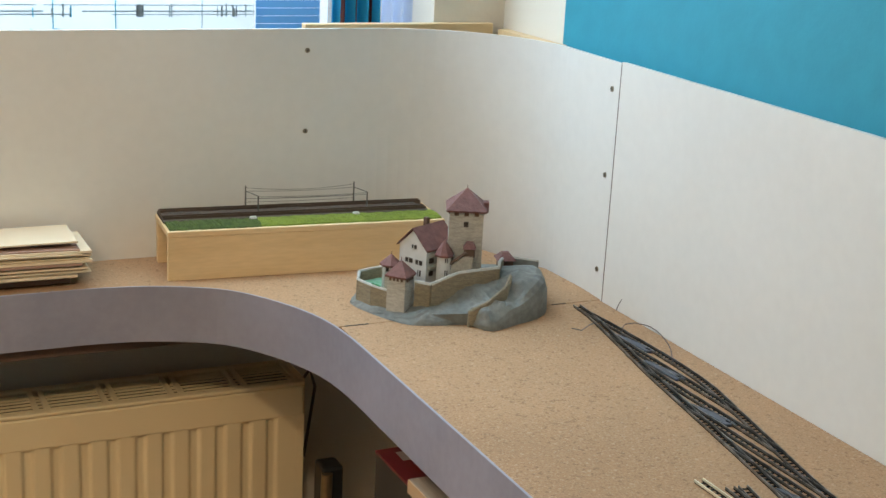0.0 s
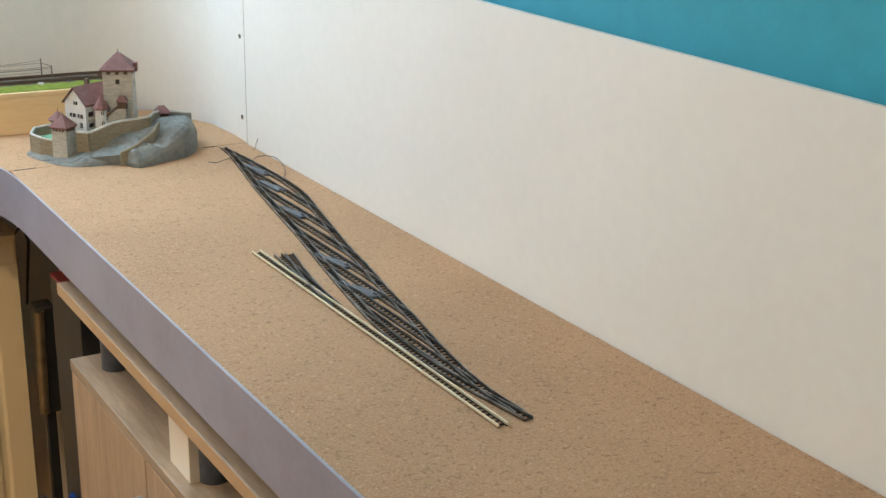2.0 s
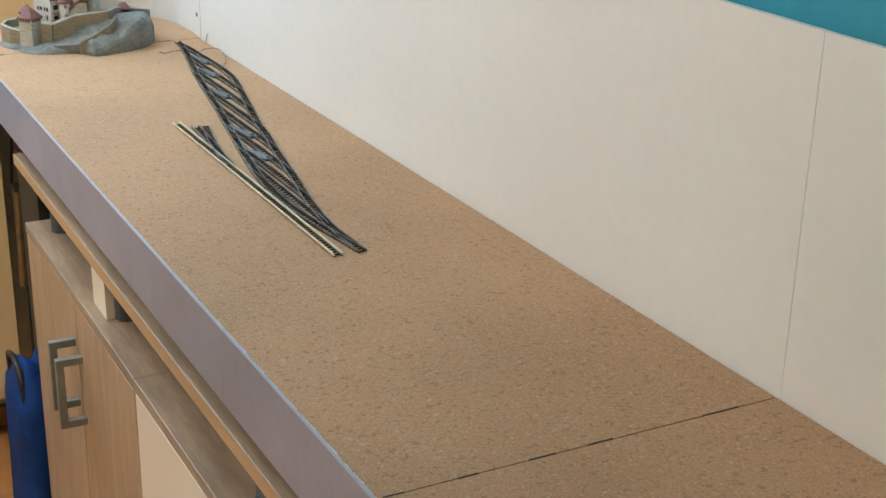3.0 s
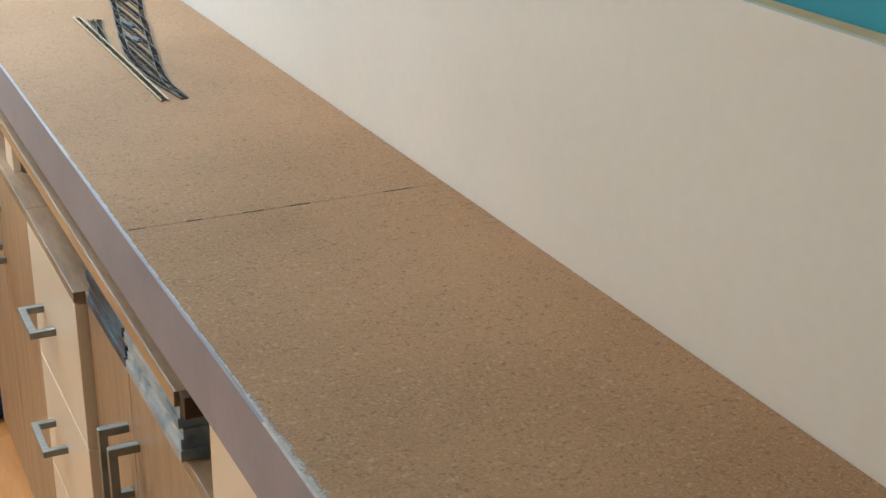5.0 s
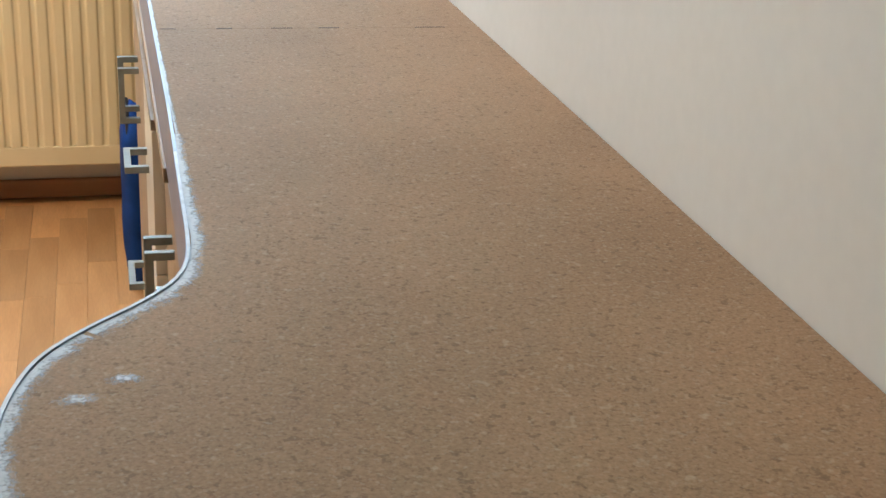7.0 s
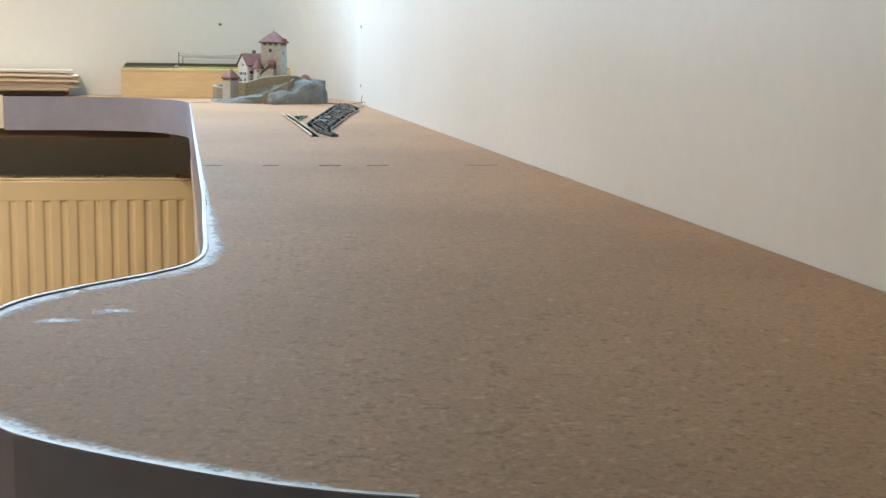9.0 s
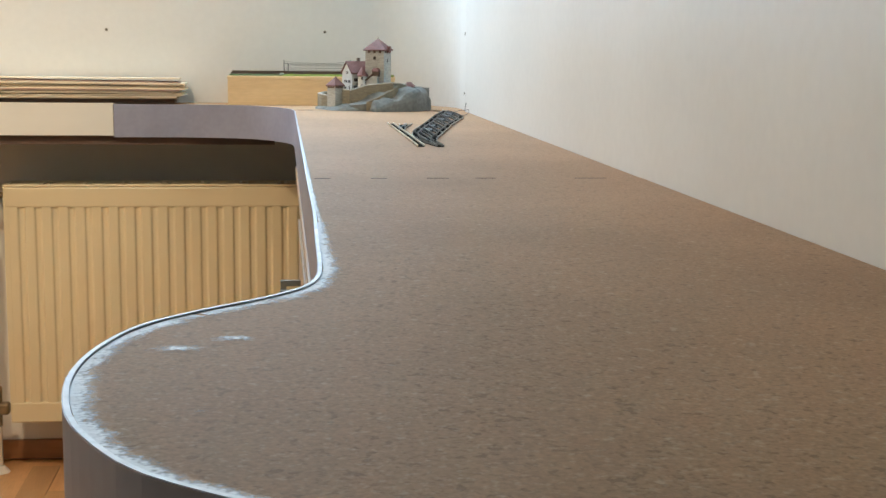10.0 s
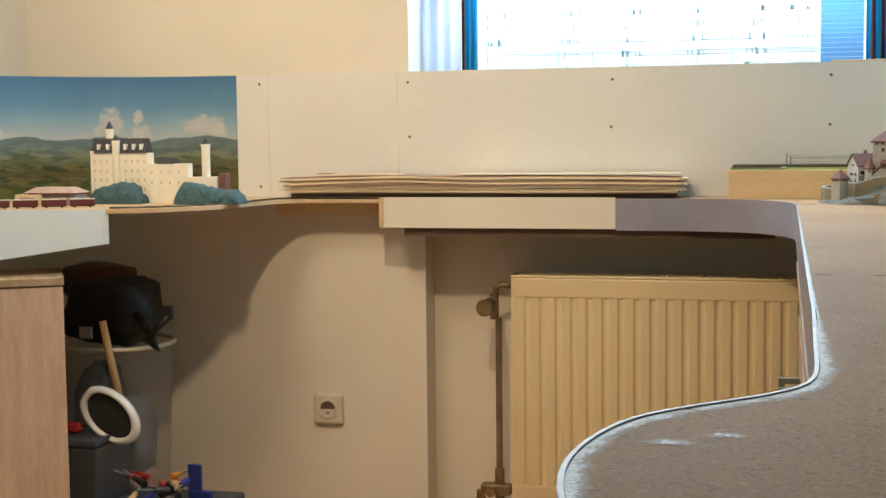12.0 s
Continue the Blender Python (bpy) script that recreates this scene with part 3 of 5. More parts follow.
def screw(m):
    s = thing("board_screw", "small dark screw sunk in the white backboard", "screw", m, "backboard screws")
    part("head", cyl(bmesh.new(), (0, 0, -0.002), (0, 0, 0.0012), 0.0042, 0.0036, 14), "screw", s, smooth=False)
    bm = bx(-0.0026, 0.0026, -0.0005, 0.0005, 0.0011, 0.0015)
    box(bm, -0.0005, 0.0005, -0.0026, 0.0026, 0.0011, 0.00155)
    part("cross_slot", bm, "black", s)
    return s


# brown strip added so the joint reads as a shaded line
structure("joint_shade", bx(0.0012, 0.0065, -0.3632, -0.3611, 0.90, 1.2738), "brown_wood", "dark brown strip standing in for shade in the board joint", "board")
first = screw(pose(-0.30, 0.0, 1.242, 90, 0, 0))
for sx, sz in ((-0.301, 1.124), (-0.824, 1.242), (-0.827, 1.124), (-1.352, 1.245), (-1.349, 1.105), (-1.761, 1.248), (-1.762, 0.976)):
    copy_thing(first, pose(sx, 0.0, sz, 90, 0, 0))
for sz in (1.237, 1.121, 0.989):
    copy_thing(first, pose(0.0018, -0.343, sz, 0, -90, 0))

# ---- layout table ----
edge_back = smooth_line([(-0.80, -0.126), (-0.70, -0.126), (-0.62, -0.128), (-0.545, -0.143), (-0.472, -0.180), (-0.422, -0.248), (-0.392, -0.322), (-0.382, -0.40), (-0.381, -0.52)])
edge_near = smooth_line([(-0.382, -2.300), (-0.384, -2.440), (-0.385, -2.535), (-0.388, -2.585), (-0.397, -2.617), (-0.418, -2.648), (-0.455, -2.687), (-0.480, -2.722), (-0.494, -2.768), (-0.499, -2.815), (-0.496, -2.858), (-0.486, -2.903), (-0.464, -2.950), (-0.442, -2.976), (-0.405, -3.006), (-0.370, -3.030), (-0.332, -3.046), (-0.27, -3.058), (-0.14, -3.065), (0.0, -3.067)])
table = thing("layout_table", "brown fibreboard model railway baseboard with a mauve fascia", "table")
inner = lambda ln: offset_line(ln, 0.0033)
eb, en = inner(edge_back), inner(edge_near)
cornerpoly = [(p.x, p.y) for p in eb if p.y > -0.358]
bm = prism(bmesh.new(), [(-1.383, -0.120), *cornerpoly, (-0.3775, -0.358), (0.006, -0.358), (0.0, -0.21), (-0.06, -0.06), (-0.2, -0.001), (-1.383, -0.001)], ZT - 0.012, ZT)
part("top_panel", bm, "mdf", table)
part("top_panel", prism(bmesh.new(), [(-0.3775, -0.3592), (-0.3775, -1.8968), (-0.001, -1.8968), (-0.001, -0.3592)], ZT - 0.012, ZT - 0.0003), "mdf", table)
def eased(u):
    u = min(1.0, max(0.0, u))
    return u * u * (3 - 2 * u)


def warped(ob):
    """The near sheet has warped: its free edge stands some millimetres proud of the wall side."""
    for v in ob.data.vertices:
        if v.co.z > 0.86:
            v.co.z += 0.0065 * eased((-1.95 - v.co.y) / 0.65) * eased(-v.co.x / 0.36)
    return ob


rim = [Vector((-0.3775, -1.8986)), *[Vector((-0.3775, -1.8986 - 0.05 * i)) for i in range(1, 8)], *[p for p in en if p.y < -2.301]]
bm = bmesh.new()
rows = []
for p in rim:
    xs = [p.x + (-0.001 - p.x) * k / 12 for k in range(13)]
    rows.append([bm.verts.new((xx, p.y, ZT)) for xx in xs] + [bm.verts.new((xx, p.y, ZT - 0.012)) for xx in reversed(xs)])
for a, b in zip(rows, rows[1:]):
    if (a[0].co - b[0].co).length > 1e-5:
        for k in range(26):
            bm.faces.new((a[k], a[(k + 1) % 26], b[(k + 1) % 26], b[k]))
bm.faces.new(rows[0])
bm.faces.new(rows[-1][::-1])
warped(part("top_panel", bm, "mdf", table))
rj = random.Random(17)
for yj in (-0.3586, -1.8977):
    xx = -0.372
    while xx < -0.012:
        ln = rj.uniform(0.012, 0.05)
        part("joint_gap", bx(xx, min(-0.004, xx + ln), yj - rj.uniform(0.0006, 0.0013), yj + rj.uniform(0.0005, 0.0011), ZT - 0.004, ZT + 0.00035), "dark", table)
        xx += ln + rj.choice((0.03, 0.045, 0.07, 0.09))
cut = next(i for i, p in enumerate(edge_near) if p.x > -0.324 and p.y < -2.9)
whole = [*edge_back, *[Vector((-0.381, -0.6 - 0.1 * i)) for i in range(17)], *edge_near[:cut]]
warped(part("fascia", band(bmesh.new(), whole, offset_line(whole, 0.003), 0.873, ZT + 0.0008), "fascia", table, "mauve grey painted fascia strip"))
wl = L2((-1.384, -0.126), (-0.801, -0.126))
part("white_fascia", band(bmesh.new(), wl, offset_line(wl, 0.012), 0.877, ZT + 0.003), "fascia_white", table, "cream white painted fascia board")
part("fascia_return", bx(-1.396, -1.384, -0.127, -0.08, 0.877, ZT + 0.003), "ply", table)
endp = edge_near[cut - 1:]
warped(part("end_fascia", band(bmesh.new(), endp, offset_line(endp, 0.0034), 0.80, ZT - 0.0004), "fascia_white", table, "bare white end panel with a screw hole"))
warped(part("screw_hole", cyl(bmesh.new(), (-0.267, -3.0612, 0.941), (-0.267, -3.052, 0.941), 0.0035, seg=14), "dark", table))
rib = bmesh.new()
box(rib, -1.335, -0.425, -0.110, -0.092, 0.855, 0.937)
part("under_frame", rib, "brown_wood", table, "dark stained batten under the table")
part("under_frame", bx(-0.355, -0.335, -2.4, -0.60, 0.88, 0.938), "brown_wood", table)

# white filler smeared along the rim
def filler(line, w0, w1):
    """A thin smear on the top beside the rim; v runs from the rim to the ragged inner side."""
    bm = bmesh.new()
    uv = bm.loops.layers.uv.new("across")
    rows = []
    for i, p in enumerate(line):
        t = (line[min(i + 1, len(line) - 1)] - line[max(i - 1, 0)]).normalized()
        n_ = Vector((-t.y, t.x))
        w = w0 + (w1 - w0) * i / (len(line) - 1)
        rows.append([bm.verts.new((*(p + n_ * (0.0031 + w * k / 3)), ZT + 0.0004 - 0.00005 * k)) for k in range(4)])
    for a, b in zip(rows, rows[1:]):
        for k in range(3):
            f = bm.faces.new((a[k], a[k + 1], b[k + 1], b[k]))
            for lp, vv in zip(f.loops, (k, k + 1, k + 1, k)):
                lp[uv].uv = (0.0, vv / 3)
    return warped(part("filler_smear", bm, "filler_soft", table, "white filler smeared along the rim"))


seg_line = smooth_line([(-0.381, -0.9), (-0.381, -1.8), (-0.381, -2.3)], 0.008)
filler(seg_line, 0.0005, 0.005)
fine_near = smooth_line([tuple(p) for p in edge_near if p.y > -3.046][::4], 0.004)
filler(fine_near[:len(fine_near) // 2], 0.010, 0.019)
filler(fine_near[len(fine_near) // 2:], 0.019, 0.010)
near_rim = [p for p in edge_near[:cut] if p.y < -2.35]
warped(part("fascia_rim", band(bmesh.new(), offset_line(near_rim, 0.0004), offset_line(near_rim, 0.0028), ZT + 0.0009, ZT + 0.0013), "filler", table, "whitish worn top of the fascia strip"))
def dab(cx, cy, w, d):
    bm = bmesh.new()
    uv = bm.loops.layers.uv.new("across")
    k = 14
    c = bm.verts.new((cx, cy, ZT + 0.0005))
    ring = [bm.verts.new((cx + w * math.cos(2 * math.pi * i / k), cy + d * math.sin(2 * math.pi * i / k), ZT + 0.0003)) for i in range(k)]
    for i in range(k):
        f = bm.faces.new((c, ring[i], ring[(i + 1) % k]))
        for lp, vv in zip(f.loops, (0.3, 0.85, 0.85)):
            lp[uv].uv = (0.0, vv)
    warped(part("filler_dab", bm, "filler_soft", table))


dab(-0.439, -2.885, 0.005, 0.004)
dab(-0.456, -2.772, 0.020, 0.011)
dab(-0.430, -2.752, 0.014, 0.008)

# far shelf with its curved inner edge
shelf = thing("corner_shelf", "thin plywood shelf with a curved front carrying the model landscape", "shelf")
se = smooth_line([(-1.397, -0.105), (-1.54, -0.104), (-1.625, -0.12), (-1.67, -0.20), (-1.685, -0.33), (-1.715, -0.45), (-1.79, -0.55), (-1.865, -0.598), (-1.902, -0.606)])
part("sheet", prism(bmesh.new(), [*[(p.x, p.y) for p in se], (-2.12, -0.733), (-2.44, -0.92), *[(p.x + 0.006, p.y - 0.004) for p in reversed(arcL)], (-1.397, -0.001)], 0.938, 0.948), "ply", shelf)
part("back_rail", bx(-1.70, -1.40, -0.06, -0.02, 0.905, 0.937), "pine", shelf)
plank = thing("white_fascia_plank", "white glossy plank along the front of the side table, daylight blue in its colour", "plank")
bm = bmesh.new()
q0, q1 = Vector((-1.905, -0.615)), Vector((-2.13, -0.75))
nrm = Vector((0.2, 0.3)).normalized() * 0.018
lo0, lo1, hi0, hi1 = 0.868, 0.836, 0.9465, 0.952
vs = [bm.verts.new((p.x, p.y, z)) for p, z in ((q0, lo0), (q1, lo1), (q1, hi1), (q0, hi0), (q0 + nrm, lo0), (q1 + nrm, lo1), (q1 + nrm, hi1), (q0 + nrm, hi0))]
for f in ((0, 1, 2, 3), (7, 6, 5, 4), (0, 3, 7, 4), (1, 5, 6, 2), (3, 2, 6, 7), (0, 4, 5, 1)):
    bm.faces.new([vs[i] for i in f])
part("board", bm, "plank_daylit", plank)

# ---- radiator ----
rad = thing("radiator", "cream enamelled panel radiator under the window", "radiator")
RX0, RX1, RZ0, RZ1, RY = -1.073, -0.312, 0.165, 0.752, -0.055
bm = bmesh.new()
front, back = [], []
nfl = 18
pitch = (RX1 - RX0 - 0.052) / nfl
front.append(Vector((RX0 + 0.01, RY)))
for i in range(nfl):
    xs = RX0 + 0.03 + i * pitch
    for u, d in ((0.0, 0.0), (0.06, 0.0006), (0.11, 0.0024), (0.16, 0.0040), (0.22, 0.0045), (0.34, 0.0045), (0.40, 0.0040), (0.45, 0.0024), (0.50, 0.0006), (0.56, 0.0)):
        front.append(Vector((xs + u * pitch, RY + d)))
front.append(Vector((RX1 - 0.01, RY)))
back = [Vector((p.x, p.y + 0.012)) for p in front]
band(bm, front, back, RZ0 + 0.050, RZ1 - 0.052)
part("fluted_panel", bm, "radiator", rad)
bm = bmesh.new()
box(bm, RX0, RX1, RY - 0.001, RY + 0.014, RZ1 - 0.054, RZ1 - 0.004, 0.004)
box(bm, RX0, RX1, RY - 0.001, RY + 0.014, RZ0, RZ0 + 0.052, 0.004)
box(bm, RX0, RX0 + 0.012, RY - 0.0005, RY + 0.013, RZ0 + 0.05, RZ1 - 0.05)
box(bm, RX1 - 0.012, RX1, RY - 0.0005, RY + 0.013, RZ0 + 0.05, RZ1 - 0.05)
part("panel_border", bm, "radiator", rad)
part("rear_panel", bx(RX0, RX1, RY + 0.085, RY + 0.098, RZ0, RZ1 - 0.004, bevel=0.003), "radiator", rad)
part("side_cover", bx(RX0 - 0.001, RX0 + 0.002, RY + 0.002, RY + 0.096, RZ0 + 0.02, RZ1, bevel=0.0008), "radiator", rad)
part("side_cover", bx(RX1 - 0.002, RX1 + 0.001, RY + 0.002, RY + 0.096, RZ0 + 0.02, RZ1, bevel=0.0008), "radiator", rad)
# near-black plate stands in for the shade below the top grille
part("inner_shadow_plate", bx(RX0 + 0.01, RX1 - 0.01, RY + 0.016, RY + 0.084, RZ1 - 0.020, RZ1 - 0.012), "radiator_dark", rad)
bm = bmesh.new()
box(bm, RX0, RX1, RY - 0.002, RY + 0.012, RZ1 - 0.004, RZ1 + 0.002, 0.002)
box(bm, RX0, RX1, RY + 0.086, RY + 0.099, RZ1 - 0.004, RZ1 + 0.002, 0.002)
for i in range(9):
    xs = RX0 + (RX1 - RX0) * i / 8
    box(bm, max(RX0, xs - 0.011), min(RX1, xs - 0.004), RY + 0.012, RY + 0.086, RZ1 - 0.004, RZ1 + 0.001)
    box(bm, max(RX0, xs + 0.004), min(RX1, xs + 0.011), RY + 0.012, RY + 0.086, RZ1 - 0.004, RZ1 + 0.001)
part("grille_frame", bm, "radiator", rad)
for i in range(6):
    yy = RY + 0.020 + i * 0.0115
    part("grille_bar", bx(RX0 + 0.004, RX1 - 0.004, yy, yy + 0.0018, RZ1 - 0.004, RZ1 - 0.001), "radiator", rad)
bm = bmesh.new()
tube(bm, [(RX1 - 0.01, RY + 0.03, RZ1 - 0.03), (RX1 + 0.02, RY + 0.035, RZ1 + 0.006), (RX1 + 0.035, RY + 0.05, RZ1 - 0.03), (RX1 + 0.03, RY + 0.08, RZ1 - 0.16)], 0.0025)
part("sensor_lead", bm, "wire", rad)
vx = -1.133
valve = thing("radiator_valve", "brass thermostat valve with supply pipe beside the radiator", "valve")
bm = tube(bmesh.new(), [(RX0 + 0.004, RY + 0.05, 0.722), (-1.110, RY + 0.05, 0.724), (-1.122, RY + 0.05, 0.715), (-1.126, RY + 0.05, 0.69)], 0.008)
part("elbow", bm, "brass", valve, smooth=True)
bm = cyl(bmesh.new(), (vx - 0.004, RY + 0.05, 0.675), (vx - 0.004, RY - 0.025, 0.672), 0.017, 0.02, 18)
cyl(bm, (vx - 0.004, RY - 0.025, 0.672), (vx - 0.004, RY - 0.03, 0.672), 0.022, 0.018, 18)
part("knob", bm, "brass", valve, "ribbed thermostat head")
bm = cyl(bmesh.new(), (vx + 0.006, RY + 0.05, 0.635), (vx + 0.006, RY + 0.05, 0.70), 0.012, seg=8)
part("body", bm, "brass", valve)
part("pipe", cyl(bmesh.new(), (-1.116, RY + 0.05, 0.235), (-1.116, RY + 0.05, 0.64), 0.0085), "pipe", valve)
bm = cyl(bmesh.new(), (-1.116, RY + 0.05, 0.19), (-1.116, RY + 0.05, 0.245), 0.013, seg=8)
box(bm, -1.165, -1.085, RY + 0.035, RY + 0.065, 0.175, 0.205, 0.006)
cyl(bm, (-1.135, RY + 0.02, 0.188), (-1.135, RY + 0.08, 0.188), 0.014, seg=10)
cyl(bm, (-1.166, RY + 0.05, 0.145), (-1.166, RY + 0.05, 0.185), 0.012, seg=8)
cyl(bm, (-1.116, RY + 0.05, 0.145), (-1.116, RY + 0.05, 0.185), 0.012, seg=8)
part("manifold", bm, "brass", valve)
for px in (-1.166, -1.116):
    part("floor_pipe", cyl(bmesh.new(), (px, RY + 0.05, FZ + 0.012), (px, RY + 0.05, 0.145), 0.010), "pipe_white", valve, "white painted pipe")
    part("floor_collar", cyl(bmesh.new(), (px, RY + 0.05, FZ - 0.004), (px, RY + 0.05, FZ + 0.012), 0.026, 0.014, 20), "pipe_white", valve)

# socket
sock = thing("wall_socket", "ivory recessed wall socket", "socket", pose(-1.583, 0.008, 0.383, 90, 0, 0))
bm = bmesh.new()
box(bm, -0.041, 0.041, -0.041, 0.041, 0.0, 0.016, 0.0075)
part("plate", bm, "plastic_white", sock)
bm = bmesh.new()
n = 24
rb = bmesh.new()
rz = [(0.0285, 0.0160), (0.0275, 0.0185), (0.0225, 0.0185), (0.0205, 0.0163)]
rg = [[rb.verts.new((q * math.cos(2 * math.pi * i / n), q * math.sin(2 * math.pi * i / n), h)) for q, h in rz] for i in range(n)]
for i in range(n):
    a, c = rg[i], rg[(i + 1) % n]
    for k in range(3):
        rb.faces.new((a[k], a[k + 1], c[k + 1], c[k]))
part("ring", rb, "plastic_white", sock, smooth=True)
# flat brown disc and pale half disc paint the well's D-shaped shade
part("well", cyl(bmesh.new(), (0, 0, 0.0155), (0, 0, 0.0166), 0.0205, seg=n), "brown_wood", sock, "brown disc painted in as the shade of the socket well")
wl_ = prism(bmesh.new(), [(0.0200 * math.cos(a), 0.0200 * math.sin(a)) for a in [math.pi + math.pi * i / 14 for i in range(15)]], 0.0167, 0.0178)
part("well_lit_half", wl_, "plastic_white", sock)
part("pin_slot", bx(-0.004, 0.006, -0.012, -0.008, 0.0178, 0.0181), "brown_wood", sock)

# ---- cabinets under the long side ----
def bar_handle(parent, cx, y0, y1, z0, z1):
    """A square bar pull on two posts."""
    h = bmesh.new()
    xo, xi, r = cx - 0.050, cx - 0.018, 0.0055
    if abs(y1 - y0) < 0.02:
        box(h, xo - r, xo + r, y0 - r, y0 + r, z0, z1, 0.001)
        for zz in (z0 + r, z1 - r):
            box(h, xo, xi, y0 - r * 0.98, y0 + r * 0.98, zz - r * 0.98, zz + r * 0.98, 0.0008)
    else:
        box(h, xo - r, xo + r, y0, y1, z0 - r, z0 + r, 0.001)
        for yy in (y0 + r, y1 - r):
            box(h, xo, xi, yy - r * 0.98, yy + r * 0.98, z0 - r * 0.98, z0 + r * 0.98, 0.0008)
    return part("handle", h, "handle", parent, "brushed steel bar handle")


def cabinet(name, label, CX, y0, y1, top, fronts, group="cabinets under the layout"):
    c = thing(name, label, "cabinet", group=group)
    part("body", bx(CX, -0.02, y1 + 0.001, y0 - 0.001, 0.06, top - 0.016), "oak", c)
    part("plinth", bx(CX + 0.03, -0.02, y1 + 0.002, y0 - 0.002, FZ, 0.06), "oak", c)
    part("top", bx(CX - 0.019, -0.02, y1 + 0.0005, y0 - 0.0005, top - 0.016, top, bevel=0.001), "oak_flat", c)
    for kind, a, b, z0, z1, mat, h in fronts:
        f = part(kind, bx(CX - 0.018, CX - 0.001, b + 0.0015, a - 0.0015, z0 + 0.0015, z1 - 0.0015, bevel=0.001), mat, c)
        if h:
            bar_handle(f, CX, *h)
    return c


cabinet("door_cabinet", "oak decor cabinet with two doors and steel handles", -0.357, -0.606, -1.212, 0.739,
        [("door", -0.606, -0.915, 0.065, 0.722, "oak", (-0.897, -0.897, 0.556, 0.662)), ("door", -0.915, -1.212, 0.065, 0.722, "oak", (-0.934, -0.934, 0.544, 0.650))])
cabinet("drawer_cabinet", "narrow cabinet with cream white drawer fronts", -0.357, -1.212, -1.556, 0.739,
        [("drawer", -1.212, -1.556, 0.50, 0.722, "white_front", (-1.385, -1.285, 0.606, 0.606)), ("drawer", -1.212, -1.556, 0.30, 0.50, "white_front", (-1.385, -1.285, 0.408, 0.408)),
         ("drawer", -1.212, -1.556, 0.065, 0.30, "white_front", (-1.385, -1.285, 0.215, 0.215))])
cabinet("door_cabinet", "oak decor cabinet with two doors and steel handles", -0.341, -1.556, -2.115, 0.739,
        [("door", -1.556, -1.778, 0.065, 0.722, "oak", (-1.750, -1.750, 0.535, 0.640)), ("door", -1.778, -2.115, 0.065, 0.722, "oak", (-1.802, -1.802, 0.534, 0.640))])
cabinet("drawer_cabinet", "tall narrow cabinet with cream white drawer fronts", -0.341, -2.117, -2.46, 0.852,
        [("drawer", -2.117, -2.46, 0.62, 0.838, "white_front", (-2.345, -2.212, 0.768, 0.768)), ("drawer", -2.117, -2.46, 0.35, 0.62, "white_front", (-2.345, -2.212, 0.53, 0.53)),
         ("drawer", -2.117, -2.46, 0.065, 0.35, "white_front", (-2.345, -2.212, 0.27, 0.27))])
slab = thing("support_slab", "oak decor shelf board on short feet above the cabinets", "shelf")
part("board", bx(-0.379, -0.03, -2.075, -0.586, 0.829, 0.846, bevel=0.0008), "oak_flat", slab)
part("front_edge", bx(-0.3805, -0.379, -2.075, -0.586, 0.8295, 0.8455), "oak_edge", slab, "light oak edge band")
for py in (-0.665, -1.03, -1.56):
    part("foot", cyl(bmesh.new(), (-0.33, py, 0.739), (-0.33, py, 0.829), 0.018, seg=20), "motor", slab, "grey round foot")
part("foot", cyl(bmesh.new(), (-0.08, -0.7, 0.739), (-0.08, -0.7, 0.829), 0.018, seg=20), "motor", slab, "grey round foot")
part("end_bracket", bx(-0.375, -0.345, -2.092, -2.075, 0.822, 0.846, bevel=0.001), "brown_wood", slab, "dark bracket at the end")
pk = thing("small_carton", "small white and brown carton on the cabinet", "box")
part("carton", bx(-0.36, -0.29, -1.03, -0.965, 0.739, 0.80, bevel=0.001), "white_front", pk)
for cov, ya, yb, kind in (("cover", -1.60, -1.795, "dark blue"), ("cover_pale", -1.80, -2.03, "pale blue printed")):
    mag = thing("magazine_pile", "pile of magazines with " + kind + " covers on the cabinet", "magazines")
    for i in range(6):
        part("magazine", bx(-0.366 + 0.002 * (i % 3), -0.12, yb + 0.003 * (i % 2), ya - 0.003 * (i % 2), 0.739 + i * 0.0125, 0.7512 + i * 0.0125), cov, mag)

# things standing by the cabinets
rb = thing("red_carton", "dark red and black carton standing behind the cabinet", "box")
part("carton", bx(-0.345, -0.15, -0.56, -0.41, FZ, 0.796, bevel=0.001), "black", rb)
part("lid", bx(-0.346, -0.149, -0.561, -0.409, 0.796, 0.80, bevel=0.001), "red_box", rb, "dark red lid")
part("sticker", bx(-0.325, -0.295, -0.45, -0.425, 0.8001, 0.8006), "label", rb, "pale worn sticker")
tb_ = thing("dark_tube", "black tube with a shiny brown side standing beside the radiator", "tube")
part("casing", bx(-0.302, -0.268, -0.115, -0.075, 0.43, 0.635, bevel=0.005), "black", tb_)
part("shiny_rod", cyl(bmesh.new(), (-0.300, -0.117, 0.435), (-0.296, -0.117, 0.628), 0.0085, seg=16), "brass", tb_)
part("leg", bx(-0.293, -0.277, -0.103, -0.087, FZ, 0.431), "black", tb_)
bag = thing("blue_bag", "dark blue fabric bag standing on the floor by the cabinet", "bag")
bm = bmesh.new()
bmesh.ops.create_uvsphere(bm, u_segments=28, v_segments=20, radius=1.0)
for v in bm.verts:
    p = v.co.copy()
    s_ = 1 + 0.10 * noise.noise(p * 2.4) + 0.05 * noise.noise(p * 6)
    sq = lambda c: math.copysign(abs(c) ** 0.6, c)
    v.co = Vector((sq(p.x) * 0.038 * s_ - 0.374, sq(p.y) * 0.085 * s_ - 0.495, FZ + 0.215 + sq(p.z) * 0.21 * (1 + 0.15 * noise.noise(p * 2))))
part("body", bm, "blue_bag", bag, smooth=True)
